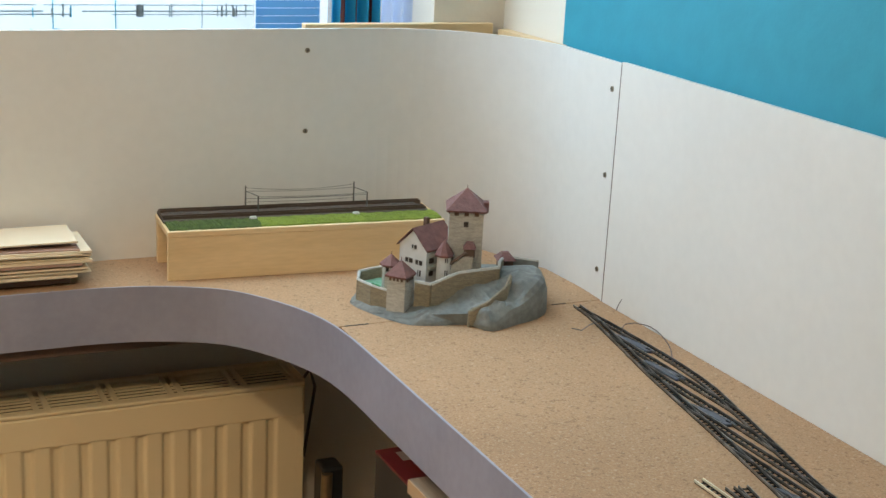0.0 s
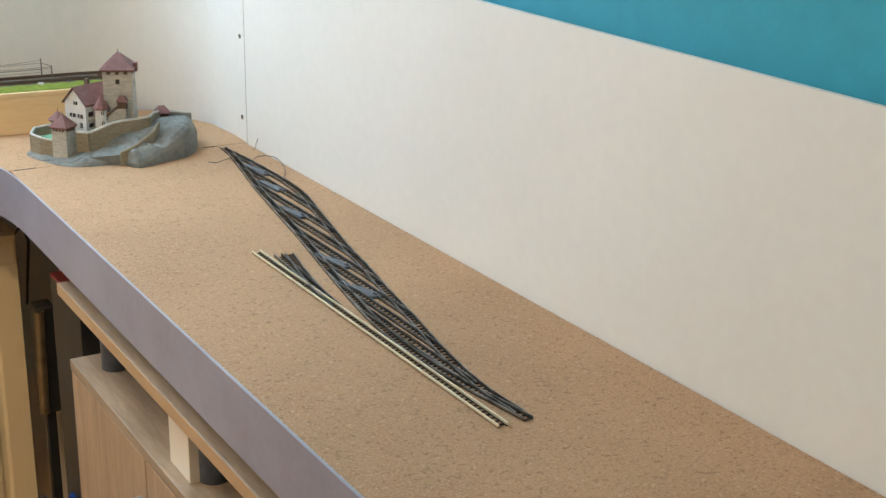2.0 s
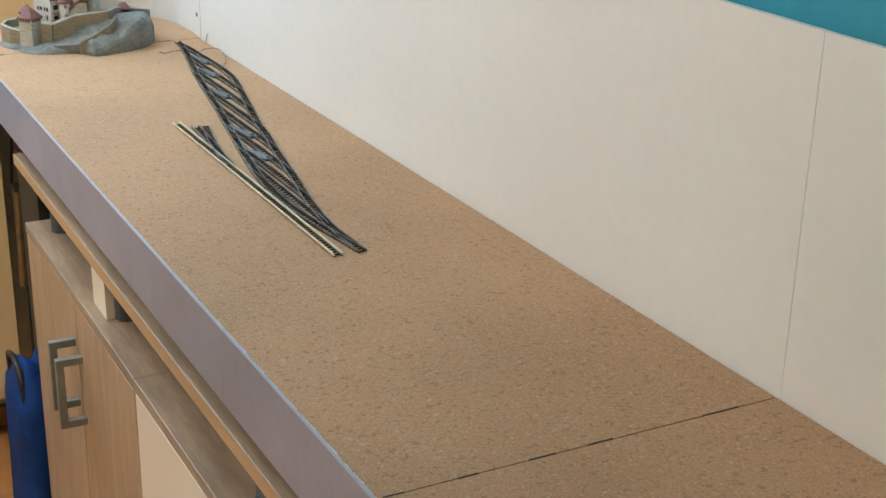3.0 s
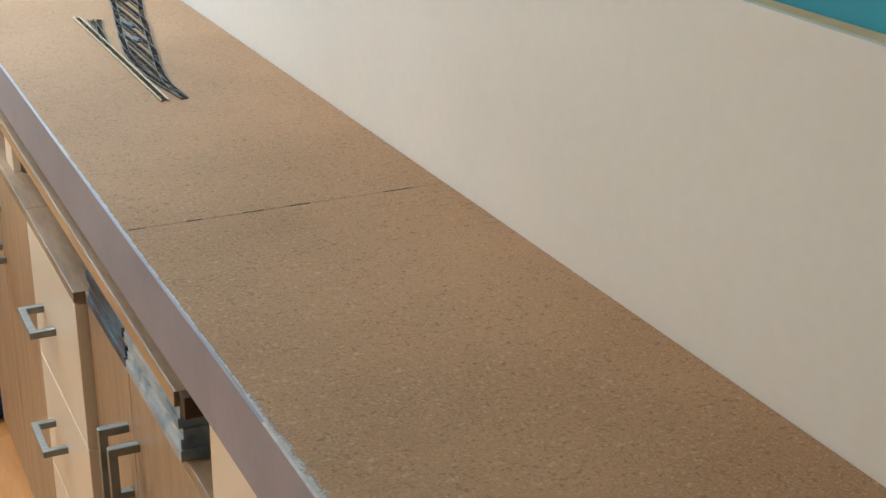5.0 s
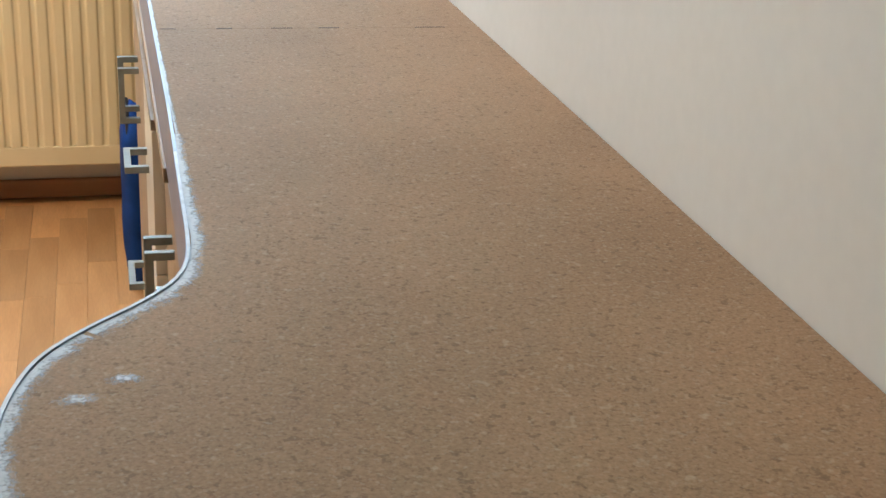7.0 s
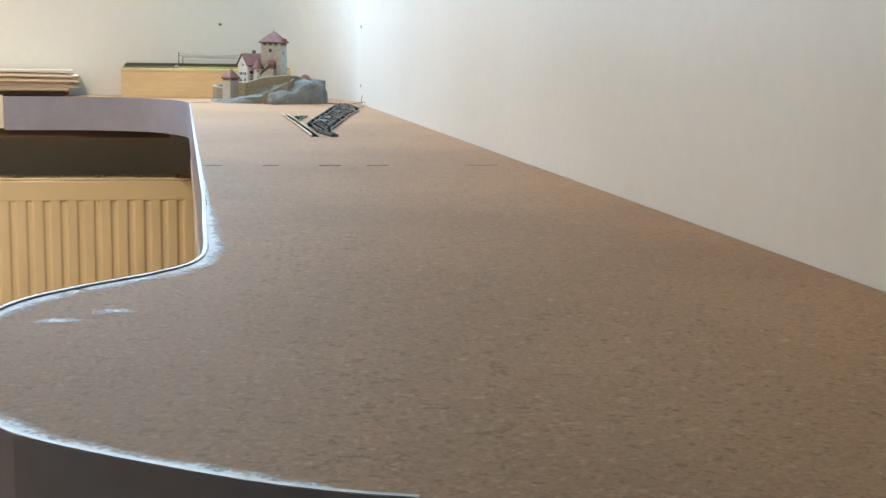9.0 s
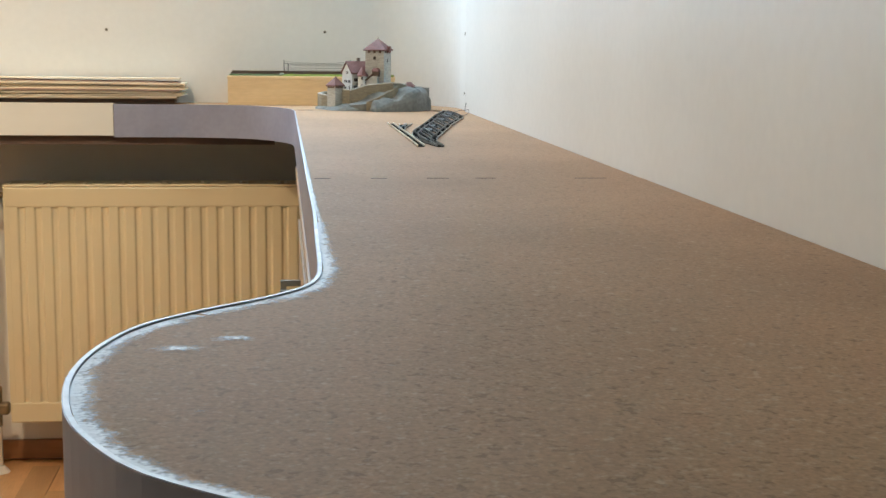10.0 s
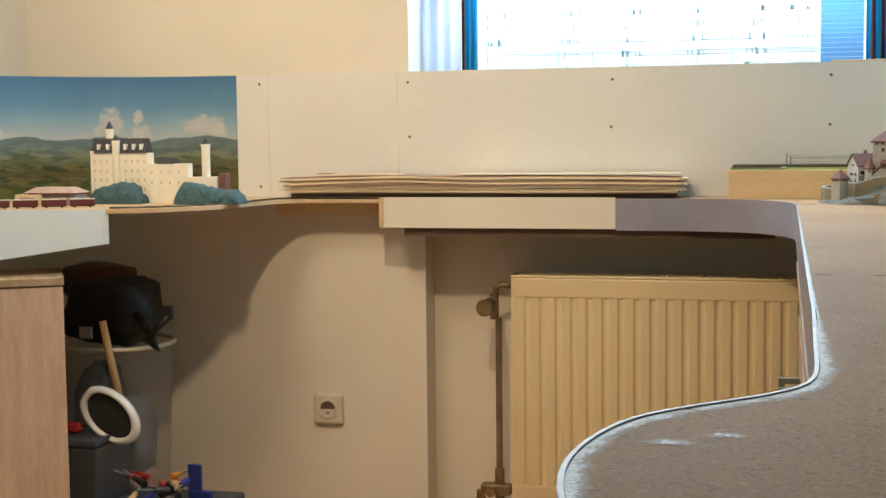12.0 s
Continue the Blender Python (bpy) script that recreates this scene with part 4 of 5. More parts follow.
part("strap", tube(bmesh.new(), [(-0.392, -0.44, 0.40), (-0.395, -0.45, 0.45), (-0.396, -0.495, 0.462), (-0.395, -0.54, 0.45), (-0.392, -0.55, 0.40)], 0.006), "black", bag, "black carrying strap", True)

# ---- card stack ----
stack = thing("card_stack", "untidy stack of thin wooden and card sheets", "stack")
rs = random.Random(11)
z = ZT + 0.012
part("bearer", bx(-1.64, -0.66, -0.10, -0.03, ZT + 0.003, z - 0.0005), "brown_wood", stack, "dark batten under the sheets")
lift = [0.0] * 41
for i in range(15):
    th_ = rs.choice((0.0016, 0.002, 0.0026, 0.003))
    xa, xb = -1.668 + rs.uniform(-0.004, 0.035), -0.630 - rs.uniform(0, 0.03)
    yf = -0.119 + rs.uniform(0, 0.014)
    k1, ph, amp = rs.uniform(0.6, 2.2), rs.uniform(0, 6.28), rs.uniform(0.0, 0.0028)
    bm = bmesh.new()
    rows = []
    for j in range(41):
        u = j / 40
        lift[j] += (0.0004 + amp * max(0.0, math.sin(2 * math.pi * k1 * u + ph)) * math.sin(math.pi * u))
        zz = z + lift[j]
        xx = xa + (xb - xa) * u
        rows.append([bm.verts.new(c) for c in ((xx, yf, zz), (xx, -0.015, zz), (xx, -0.015, zz + th_), (xx, yf, zz + th_))])
        lift[j] += th_
    for a, b in zip(rows, rows[1:]):
        for k in range(4):
            bm.faces.new((a[k], a[(k + 1) % 4], b[(k + 1) % 4], b[k]))
    bm.faces.new(rows[0])
    bm.faces.new(rows[-1][::-1])
    part("sheet", bm, "card_red" if rs.random() < 0.14 else "card", stack)
z += max(lift)
part("sheet", bx(-1.55, -1.34, -0.11, -0.05, z + 0.0005, z + 0.003), "card", stack)
part("offcut", bx(-1.57, -1.53, -0.10, -0.06, z + 0.0032, z + 0.0055), "card_red", stack)
part("sheet", bx(-1.2, -0.65, -0.105, -0.02, z + 0.0005, z + 0.0028), "card", stack)

# ---- track module ----
mod = thing("track_module", "pine diorama module with green turf and two tracks", "diorama", pose(-0.5345, -0.120, ZT, 0, 0, -4.5))
ML, MD, MH = 0.395, 0.098, 0.069
part("front_board", bx(0, ML, 0, 0.010, 0, MH - 0.008, bevel=0.0008), "pine", mod)
part("rear_board", bx(0, ML, MD - 0.010, MD, 0, MH - 0.008, bevel=0.0008), "pine", mod)
part("deck", bx(-0.001, ML + 0.001, -0.001, MD + 0.001, MH - 0.008, MH, bevel=0.0008), "pine", mod)
def wavy(x0, x1, y0, y1, z0, z1, seed, nx=40):
    r = random.Random(seed)
    bm = bmesh.new()
    rows = []
    for i in range(nx + 1):
        xx = x0 + (x1 - x0) * i / nx
        ya, yb = y0 + r.uniform(-0.0012, 0.0012), y1 + r.uniform(-0.0012, 0.0012)
        rows.append([bm.verts.new(c) for c in ((xx, ya, z0), (xx, yb, z0), (xx, yb, z1 + r.uniform(0, 0.0015)), (xx, (ya + yb) / 2, z1 + r.uniform(0, 0.002)), (xx, ya + 0.001, z1 - 0.001))])
    for a, b in zip(rows, rows[1:]):
        for k in range(5):
            bm.faces.new((a[k], a[(k + 1) % 5], b[(k + 1) % 5], b[k]))
    bm.faces.new(rows[0])
    bm.faces.new(rows[-1][::-1])
    return bm


part("dark_turf", wavy(0.003, 0.13, 0.005, 0.042, MH, MH + 0.0025, 1), "grass_dark", mod, "dark green turf")
part("light_turf", wavy(0.128, ML - 0.002, 0.005, 0.042, MH, MH + 0.0028, 2), "grass_light", mod, "bright green turf")
part("ballast", wavy(0.001, ML - 0.008, 0.042, MD - 0.002, MH, MH + 0.004, 3), "ballast", mod)
part("ballast_shoulder", wavy(0.002, ML - 0.02, 0.064, MD - 0.004, MH + 0.003, MH + 0.007, 4), "ballast", mod)
for yy in (0.050, 0.059, 0.075, 0.084):
    part("rail", bx(0.002, ML - 0.01, yy, yy + 0.001, MH + 0.004, MH + (0.0075 if yy < 0.07 else 0.0105)), "rail_rust", mod)
for xx, yy in ((0.125, 0.040), (0.275, 0.040)):
    bm = bmesh.new()
    bmesh.ops.create_icosphere(bm, subdivisions=2, radius=1)
    for v in bm.verts:
        v.co = Vector((xx + v.co.x * 0.006, yy + v.co.y * 0.005, MH + 0.003 + max(-0.5, v.co.z) * 0.004)) + v.co * 0.0008 * noise.noise(v.co * 3)
    part("stone", bm, "stone_light", mod, "small grey stone")
for xx in (0.126, 0.287):
    bm = bmesh.new()
    cyl(bm, (xx, 0.0935, MH), (xx, 0.0935, MH + 0.037), 0.0013, 0.0010, 8)
    cyl(bm, (xx + 0.012, 0.066, MH), (xx + 0.012, 0.066, MH + 0.028), 0.0012, 0.0010, 8)
    tube(bm, [(xx, 0.0935, MH + 0.029), (xx + 0.012, 0.066, MH + 0.028)], 0.0006)
    part("mast", bm, "mast", mod, "grey catenary mast")
bm = bmesh.new()
for yy, dx, zz, sag in ((0.0935, 0, 0.034, 0.005), (0.066, 0.012, 0.027, 0.0015), (0.066, 0.012, 0.0245, 0.001), (0.0935, 0, 0.029, 0.002), (0.0935, 0, 0.018, 0.001), (0.0935, 0, 0.013, 0.001)):
    tube(bm, [(0.126 + dx + 0.161 * k / 10, yy, MH + zz - sag * (1 - (k / 5 - 1) ** 2)) for k in range(11)], 0.00035, 5)
part("catenary_wires", bm, "mast", mod)

# ---- tracks on the table ----
TZ = ZT + 0.0004
def track(name, label, line, rail="rail_dull", group="loose tracks"):
    t = thing(name, label, "track", group=group)
    ln = smooth_line(line, 0.0025)
    bm, total = bmesh.new(), 0.0
    for a, b in zip(ln, ln[1:]):
        total += (b - a).length
        if total > 0.0062:
            total = 0.0
            d = (b - a).normalized()
            box(bm, -0.0009, 0.0009, -0.0048, 0.0048, 0, 0.0010, m=Matrix.Translation((a.x, a.y, TZ)) @ Matrix.Rotation(math.atan2(d.y, d.x), 4, "Z"))
    for e in (-0.0050, 0.0040):
        band(bm, offset_line(ln, e), offset_line(ln, e + 0.0010), TZ, TZ + 0.0011)
    part("sleeper_strip", bm, "sleeper", t)
    wide = 0.0015 if rail == "rail" else 0.0009
    for off in (-0.0042 - wide, 0.0042):
        part("rail", band(bmesh.new(), offset_line(ln, off), offset_line(ln, off + wide), TZ + 0.0012, TZ + 0.0036), rail, t)
    return t


track("straight_track", "straight length of bright nickel railway track", [(-0.208, -0.882), (-0.207, -1.15), (-0.207, -1.441)], "rail")
track("branch_track", "short curved turnout branch of dark track", [(-0.2045, -1.10), (-0.201, -1.05), (-0.195, -0.99), (-0.189, -0.906)])
track("branch_track", "short curved turnout branch of dark track", [(-0.201, -1.05), (-0.191, -0.985), (-0.175, -0.908)])
left_way = [(-0.047, -0.377), (-0.053, -0.43), (-0.067, -0.50), (-0.080, -0.563), (-0.092, -0.618), (-0.109, -0.714), (-0.131, -0.84), (-0.154, -0.96), (-0.172, -1.055), (-0.187, -1.145), (-0.1935, -1.21), (-0.195, -1.27), (-0.190, -1.35), (-0.1785, -1.441)]
right_way = [(-0.050, -0.405), (-0.047, -0.44), (-0.045, -0.50), (-0.044, -0.60), (-0.050, -0.68), (-0.066, -0.754), (-0.083, -0.831), (-0.103, -0.92), (-0.116, -0.995), (-0.134, -1.085), (-0.151, -1.18), (-0.163, -1.239), (-0.174, -1.305), (-0.180, -1.37), (-0.1785, -1.425)]


def way_y(way, x):
    """Where a ladder crosses the given x, looking along its sloping stretch."""
    for (xa, ya), (xb, yb) in zip(way, way[1:]):
        if xb <= x <= xa:
            return ya + (yb - ya) * (x - xa) / (xb - xa)
    return way[-1][1]


track("ladder_track", "long diagonal ladder of joined turnouts", left_way)
track("ladder_track", "long diagonal ladder of joined turnouts", right_way)
for xi in (-0.0655, -0.0875, -0.1085, -0.1275, -0.1465, -0.1655, -0.182):
    y0_, y1_ = way_y(left_way, max(xi + 0.001, -0.194)), way_y(right_way[3:], max(xi - 0.001, -0.178))
    track("siding_track", "dark parallel siding between the two ladders", [(xi + 0.0075, y0_ + 0.035), (xi + 0.0025, y0_), (xi, y0_ - 0.035), (xi, y1_ + 0.035), (xi - 0.001, y1_)], group="yard sidings")
pm0 = None
for i, (mx, my) in enumerate(((-0.056, -0.525), (-0.073, -0.615), (-0.0995, -0.745), (-0.141, -0.955), (-0.159, -1.06))):
    if pm0 is None:
        pm0 = thing("point_motor", "dark grey turnout motor housing beside the track", "turnout motor", pose(mx, my, TZ, 0, 0, 10), "turnout motors")
        bm = prism(bmesh.new(), [(-0.0075, -0.034), (0.0045, -0.038), (0.0065, -0.016), (0.0055, 0.022), (0.003, 0.034), (-0.0035, 0.004)], 0, 0.0032)
        bmesh.ops.bevel(bm, geom=[e for e in bm.edges if all(v.co.z > 0.003 for v in e.verts)], offset=0.001, segments=1, affect="EDGES")
        part("housing", bm, "motor", pm0)
        part("lever", bx(-0.0015, 0.0015, -0.033, -0.027, 0.003, 0.0045, bevel=0.0005), "black", pm0)
    else:
        copy_thing(pm0, pose(mx, my, TZ, 0, 0, 8 + 2 * i))
wr = thing("loose_wires", "thin dark wires trailing from the turnouts", "wire")
part("strand", tube(bmesh.new(), [(p.x, p.y, TZ + 0.0012 + 0.004 * math.sin(i * 0.4) ** 2) for i, p in enumerate(smooth_line([(-0.05, -0.44), (-0.075, -0.455), (-0.098, -0.475), (-0.105, -0.462)]))], 0.0007, 6), "wire", wr)
part("strand", tube(bmesh.new(), [(p.x, p.y, TZ + 0.0012 + 0.008 * math.sin(i * 0.25) ** 2) for i, p in enumerate(smooth_line([(-0.055, -0.50), (-0.03, -0.47), (-0.012, -0.49), (-0.018, -0.55), (-0.045, -0.60)]))], 0.0007, 6), "wire", wr)
part("strand", tube(bmesh.new(), [(-0.006, -0.41, TZ + 0.001), (-0.006, -0.415, TZ + 0.012), (-0.005, -0.42, TZ + 0.02)], 0.0006, 6), "wire", wr)

# ---- grey castle on its rock ----
castle = thing("model_castle", "grey model castle with red roofs on a rock base", "model castle", pose(-0.2, -0.35, ZT, 0, 0, -26.8))
foot = smooth_line([(-0.152, 0.03), (-0.150, 0.003), (-0.122, -0.030), (-0.078, -0.064), (-0.045, -0.066), (0.001, -0.055), (0.034, -0.073), (0.066, -0.043), (0.097, -0.009), (0.108, 0.03), (0.104, 0.075), (0.088, 0.105), (0.03, 0.112), (-0.05, 0.092), (-0.135, 0.065), (-0.152, 0.03)], 0.006)[:-1]


def lerp_table(tab, x):
    for (a, p), (b, q) in zip(tab, tab[1:]):
        if x <= b:
            u = min(1, max(0, (x - a) / (b - a)))
            return p + (q - p) * u * u * (3 - 2 * u)
    return tab[-1][1]


def rock_height(u, v):
    h = lerp_table([(-0.15, 0.014), (-0.10, 0.016), (-0.075, 0.018), (-0.045, 0.032), (0.0, 0.046), (0.05, 0.048), (0.085, 0.051), (0.115, 0.046)], u)
    f = lerp_table([(-0.085, 0.0), (-0.035, 0.35), (0.005, 1.0), (0.055, 1.0), (0.085, 0.76), (0.12, 0.7)], v)
    return h * (0.32 + 0.68 * f)


bm = bmesh.new()
RINGS = [1.0, 0.985, 0.955, 0.91, 0.85, 0.77, 0.67, 0.55, 0.42, 0.28, 0.14]
rows = []
cu, cv = -0.015, 0.01
for k, s in enumerate(RINGS):
    row = []
    for p in foot:
        u, v = cu + (p.x - cu) * s, cv + (p.y - cv) * s
        steep = min(1, max(0, (u - 0.02) / 0.05))
        rise = [0, 0.22 + 0.33 * steep, 0.5 + 0.3 * steep, 0.75 + 0.17 * steep, 0.9 + 0.08 * steep, 1, 1, 1, 1, 1, 1][k]
        nz = noise.ridged_multi_fractal(Vector((u * 26, v * 26, 0.3)), 1.0, 2.0, 4, 1.0, 2.0)
        h = rock_height(u, v) * rise + (noise.ridged_multi_fractal(Vector((u * 11 + 4, v * 15, 1.3)), 1.0, 2.0, 2, 1.0, 2.0) - 1.0) * 0.012 * rise * (1 if u > -0.05 and v < 0.03 else 0) + (nz - 1.0) * 0.004 * (rise if u > -0.06 and v < 0.03 else 0.25 * rise)
        jit = 0.003 * noise.noise(Vector((u * 60, v * 60, k))) * (0 < k < 5)
        row.append(bm.verts.new((u + jit, v + jit, max(0.0, h))))
    rows.append(row)
for a, b in zip(rows, rows[1:]):
    for i in range(len(a)):
        j = (i + 1) % len(a)
        bm.faces.new((a[i], a[j], b[j], b[i]))
bm.faces.new(rows[-1])
bm.faces.new(rows[0][::-1])
part("rock", bm, "rock", castle, "grey blue moulded rock base")


def wall_run(name, pts, thick, mat="stone", cren=True, label=""):
    """A model wall along points of u, v, bottom, top, with a thin coping."""
    bm = bmesh.new()
    for (u0, v0, a0, b0), (u1, v1, a1, b1) in zip(pts, pts[1:]):
        d = Vector((u1 - u0, v1 - v0)).normalized()
        n_ = Vector((-d.y, d.x)) * thick / 2
        q = [(u0 + n_.x, v0 + n_.y), (u0 - n_.x, v0 - n_.y), (u1 - n_.x, v1 - n_.y), (u1 + n_.x, v1 + n_.y)]
        lo = [bm.verts.new((x, y, z)) for (x, y), z in zip(q, (a0, a0, a1, a1))]
        hi = [bm.verts.new((x, y, z)) for (x, y), z in zip(q, (b0, b0, b1, b1))]
        bm.faces.new(lo)
        bm.faces.new(hi)
        for i in range(4):
            j = (i + 1) % 4
            bm.faces.new((lo[i], lo[j], hi[j], hi[i]))
    w = part(name, bm, mat, castle, label)
    cp = bmesh.new()
    for (u0, v0, a0, b0), (u1, v1, a1, b1) in zip(pts, pts[1:]):
        tube(cp, [(u0, v0, b0), (u1, v1, b1)], thick * 0.55, 6)
    part("coping", cp, mat if name == "ramp_wall" else "stone_light", w)
    return w


wall_run("court_wall", [(-0.143, 0.034, 0.0, 0.036), (-0.142, 0.004, 0.0, 0.034), (-0.122, -0.017, 0.0, 0.033), (-0.098, -0.028, 0.0, 0.030)], 0.004, "stone")
wall_run("court_wall", [(-0.143, 0.034, 0.0, 0.036), (-0.118, 0.056, 0.0, 0.037), (-0.085, 0.060, 0.0, 0.038)], 0.004, "stone")
wall_run("upper_wall", [(-0.066, -0.028, 0.010, 0.045), (-0.046, -0.034, 0.010, 0.044), (-0.040, -0.030, 0.012, 0.046), (-0.012, -0.016, 0.014, 0.056), (0.006, -0.010, 0.02, 0.058), (0.040, 0.002, 0.03, 0.061)], 0.005, "stone")
wall_run("upper_wall", [(0.040, 0.002, 0.03, 0.061), (0.042, 0.040, 0.03, 0.059), (0.047, 0.074, 0.03, 0.054)], 0.004, "stone")
wall_run("rear_wall", [(0.056, 0.086, 0.03, 0.052), (0.096, 0.084, 0.03, 0.049)], 0.004, "rock")
wall_run("ramp_wall", [(0.004, -0.060, 0.0, 0.019), (0.028, -0.050, 0.006, 0.030), (0.050, -0.026, 0.014, 0.044), (0.056, -0.006, 0.02, 0.054)], 0.004, "stone")
part("court_floor", prism(bmesh.new(), [(-0.141, 0.030), (-0.140, 0.006), (-0.121, -0.014), (-0.099, -0.024), (-0.08, 0.0), (-0.085, 0.055), (-0.118, 0.052)], 0.010, 0.0235), "court", castle, "pale green court inside the wall")
bm = bmesh.new()
bmesh.ops.create_icosphere(bm, subdivisions=3, radius=1)
for v in bm.verts:
    k = 1 + 0.5 * noise.noise(v.co * 4)
    v.co = Vector((-0.124 + v.co.x * 0.011 * k, -0.002 + v.co.y * 0.007 * k, 0.025 + v.co.z * 0.006 * k))
part("tuft", bm, "tree_green", castle, "bright green tuft")
ramp = bmesh.new()
pr = [((-0.075, -0.048, 0.008), (-0.062, -0.034, 0.012)), ((-0.03, -0.056, 0.013), (-0.036, -0.036, 0.018)), ((0.004, -0.056, 0.016), (-0.008, -0.022, 0.024)), ((0.03, -0.042, 0.024), (0.012, -0.012, 0.030)), ((0.047, -0.018, 0.036), (0.034, -0.004, 0.038)), ((0.058, 0.02, 0.049), (0.042, 0.02, 0.049))]
rr = [[ramp.verts.new(c) for c in (a, b, (b[0], b[1], b[2] - 0.012), (a[0], a[1], a[2] - 0.012))] for a, b in pr]
for a, b in zip(rr, rr[1:]):
    for i in range(4):
        ramp.faces.new((a[i], a[(i + 1) % 4], b[(i + 1) % 4], b[i]))
ramp.faces.new(rr[0])
ramp.faces.new(rr[-1][::-1])
part("approach_ramp", ramp, "rock", castle, "smooth grey approach ramp")


def tower(name, u, v, z0, z1, r, sides, roof_r, roof_z, turn, mat, windows=()):
    tw = part(name, cyl(bmesh.new(), (0, 0, z0), (0, 0, z1), r * 1.03, r, sides), mat, castle)
    tw.matrix_local = pose(u, v, 0, 0, 0, turn)
    rf = cyl(bmesh.new(), (0, 0, z1 - 0.003), (0, 0, roof_z), roof_r, 0.0005, sides)
    cyl(rf, (0, 0, z1 - 0.0055), (0, 0, z1 - 0.003), roof_r * 0.97, roof_r, sides)
    cyl(rf, (0, 0, roof_z - 0.001), (0, 0, roof_z + 0.004), 0.0007, 0.0004, 6)
    part("roof", rf, "roof", tw, "dull red tiled roof")
    for a, zz, w, h in windows:
        wb = bmesh.new()
        ap = r * math.cos(math.pi / sides)
        box(wb, ap - 0.002, ap + 0.0006, -w / 2, w / 2, zz, zz + h, m=Matrix.Rotation(radians(a), 4, "Z"))
        part("window", wb, "dark", tw)
    return tw


keep = tower("keep", -0.006, 0.0295, 0.040, 0.137, 0.0310, 4, 0.0375, 0.159, -43, "stone_light", [(-45, 0.112, 0.006, 0.007), (45, 0.106, 0.005, 0.007)])
for a in (-135, -45, 45):
    for o in (-0.013, 0, 0.013):
        wb = bx(0.0208, 0.0228, o - 0.0028, o + 0.0028, 0.1265, 0.1315, m=Matrix.Rotation(radians(a), 4, "Z"))
        part("window", wb, "brown_wood", keep)
part("dormer", bx(0.0222, 0.029, -0.006, 0.006, 0.128, 0.142, bevel=0.0005, m=Matrix.Rotation(radians(45), 4, "Z")), "roof", keep, "dull red dormer at the eaves")
gate = tower("gate_tower", -0.085, -0.028, 0.0, 0.058, 0.0178, 4, 0.0215, 0.0735, 22, "stone_light")
for a in (-45, -135):
    for o in (-0.008, -0.0027, 0.0027, 0.008):
        part("eave_bracket", bx(0.0122, 0.0142, o - 0.0014, o + 0.0014, 0.0485, 0.0525, m=Matrix.Rotation(radians(a), 4, "Z")), "brown_wood", gate)
tower("round_tower", -0.100, 0.0105, 0.010, 0.060, 0.0112, 8, 0.0150, 0.0695, 0, "stone_light", [(-112, 0.048, 0.004, 0.006), (-67, 0.048, 0.004, 0.006), (-22, 0.048, 0.004, 0.006)])
tower("stair_turret", -0.031, -0.001, 0.030, 0.080, 0.0098, 8, 0.0130, 0.0965, 20, "plaster", [(-90, 0.050, 0.004, 0.007), (-90, 0.067, 0.004, 0.006), (-45, 0.058, 0.003, 0.006)])


def house(u, v, turn, w, length, z0, eave, ridge, name="palace"):
    h = bmesh.new()
    pts = [(-w / 2, z0), (w / 2, z0), (w / 2, eave), (0, ridge - 0.002), (-w / 2, eave)]
    a = [h.verts.new((0, y, z)) for y, z in pts]
    b = [h.verts.new((length, y, z)) for y, z in pts]
    h.faces.new(a)
    h.faces.new(b[::-1])
    for i in range(5):
        h.faces.new((a[i], b[i], b[(i + 1) % 5], a[(i + 1) % 5]))
    ho = part(name, h, "plaster", castle, "white plastered palace wing")
    ho.matrix_local = pose(u, v, 0, 0, 0, turn)
    for s in (-1, 1):
        r = bmesh.new()
        sl = (ridge - eave) / (w / 2)
        q = [(-0.003, 0, ridge), (length + 0.002, 0, ridge), (length + 0.002, s * (w / 2 + 0.003), eave - 0.003 * sl), (-0.003, s * (w / 2 + 0.003), eave - 0.003 * sl)]
        lo = [r.verts.new(c) for c in q]
        hi = [r.verts.new((c[0], c[1], c[2] + 0.002)) for c in q]
        r.faces.new(lo)
        r.faces.new(hi)
        for i in range(4):
            r.faces.new((lo[i], lo[(i + 1) % 4], hi[(i + 1) % 4], hi[i]))
        part("roof", r, "roof", ho, "dull red tiled roof")
    for y, z, ww, hh in ((-0.011, 0.060, 0.011, 0.006), (0.006, 0.060, 0.012, 0.006), (-0.002, 0.080, 0.008, 0.005), (-0.012, 0.045, 0.005, 0.008), (0.008, 0.045, 0.009, 0.006)):
        wnd = part("window", bx(-0.0008, 0.002, y - ww / 2, y + ww / 2, z, z + hh), "dark", ho)
        part("window_bar", bx(-0.0014, -0.0006, y - 0.0005, y + 0.0005, z, z + hh), "plaster", wnd)
    for x, z, ww, hh in ((0.010, 0.046, 0.008, 0.006), (0.010, 0.063, 0.009, 0.007), (0.027, 0.046, 0.007, 0.006), (0.027, 0.063, 0.007, 0.007)):
        part("window", bx(x - ww / 2, x + ww / 2, -w / 2 - 0.0008, -w / 2 + 0.002, z, z + hh), "dark", ho)
    part("gallery", bx(0.003, 0.036, -w / 2 - 0.004, -w / 2, 0.0555, 0.060, bevel=0.0005), "stone_light", ho)
    part("chimney", bx(0.030, 0.036, 0.004, 0.010, ridge - 0.008, ridge + 0.009, bevel=0.0004), "brown_wood", ho)
    part("eave_boards", bx(0.0, length, -w / 2 - 0.002, -w / 2, eave - 0.004, eave - 0.001), "brown_wood", ho)
    return ho


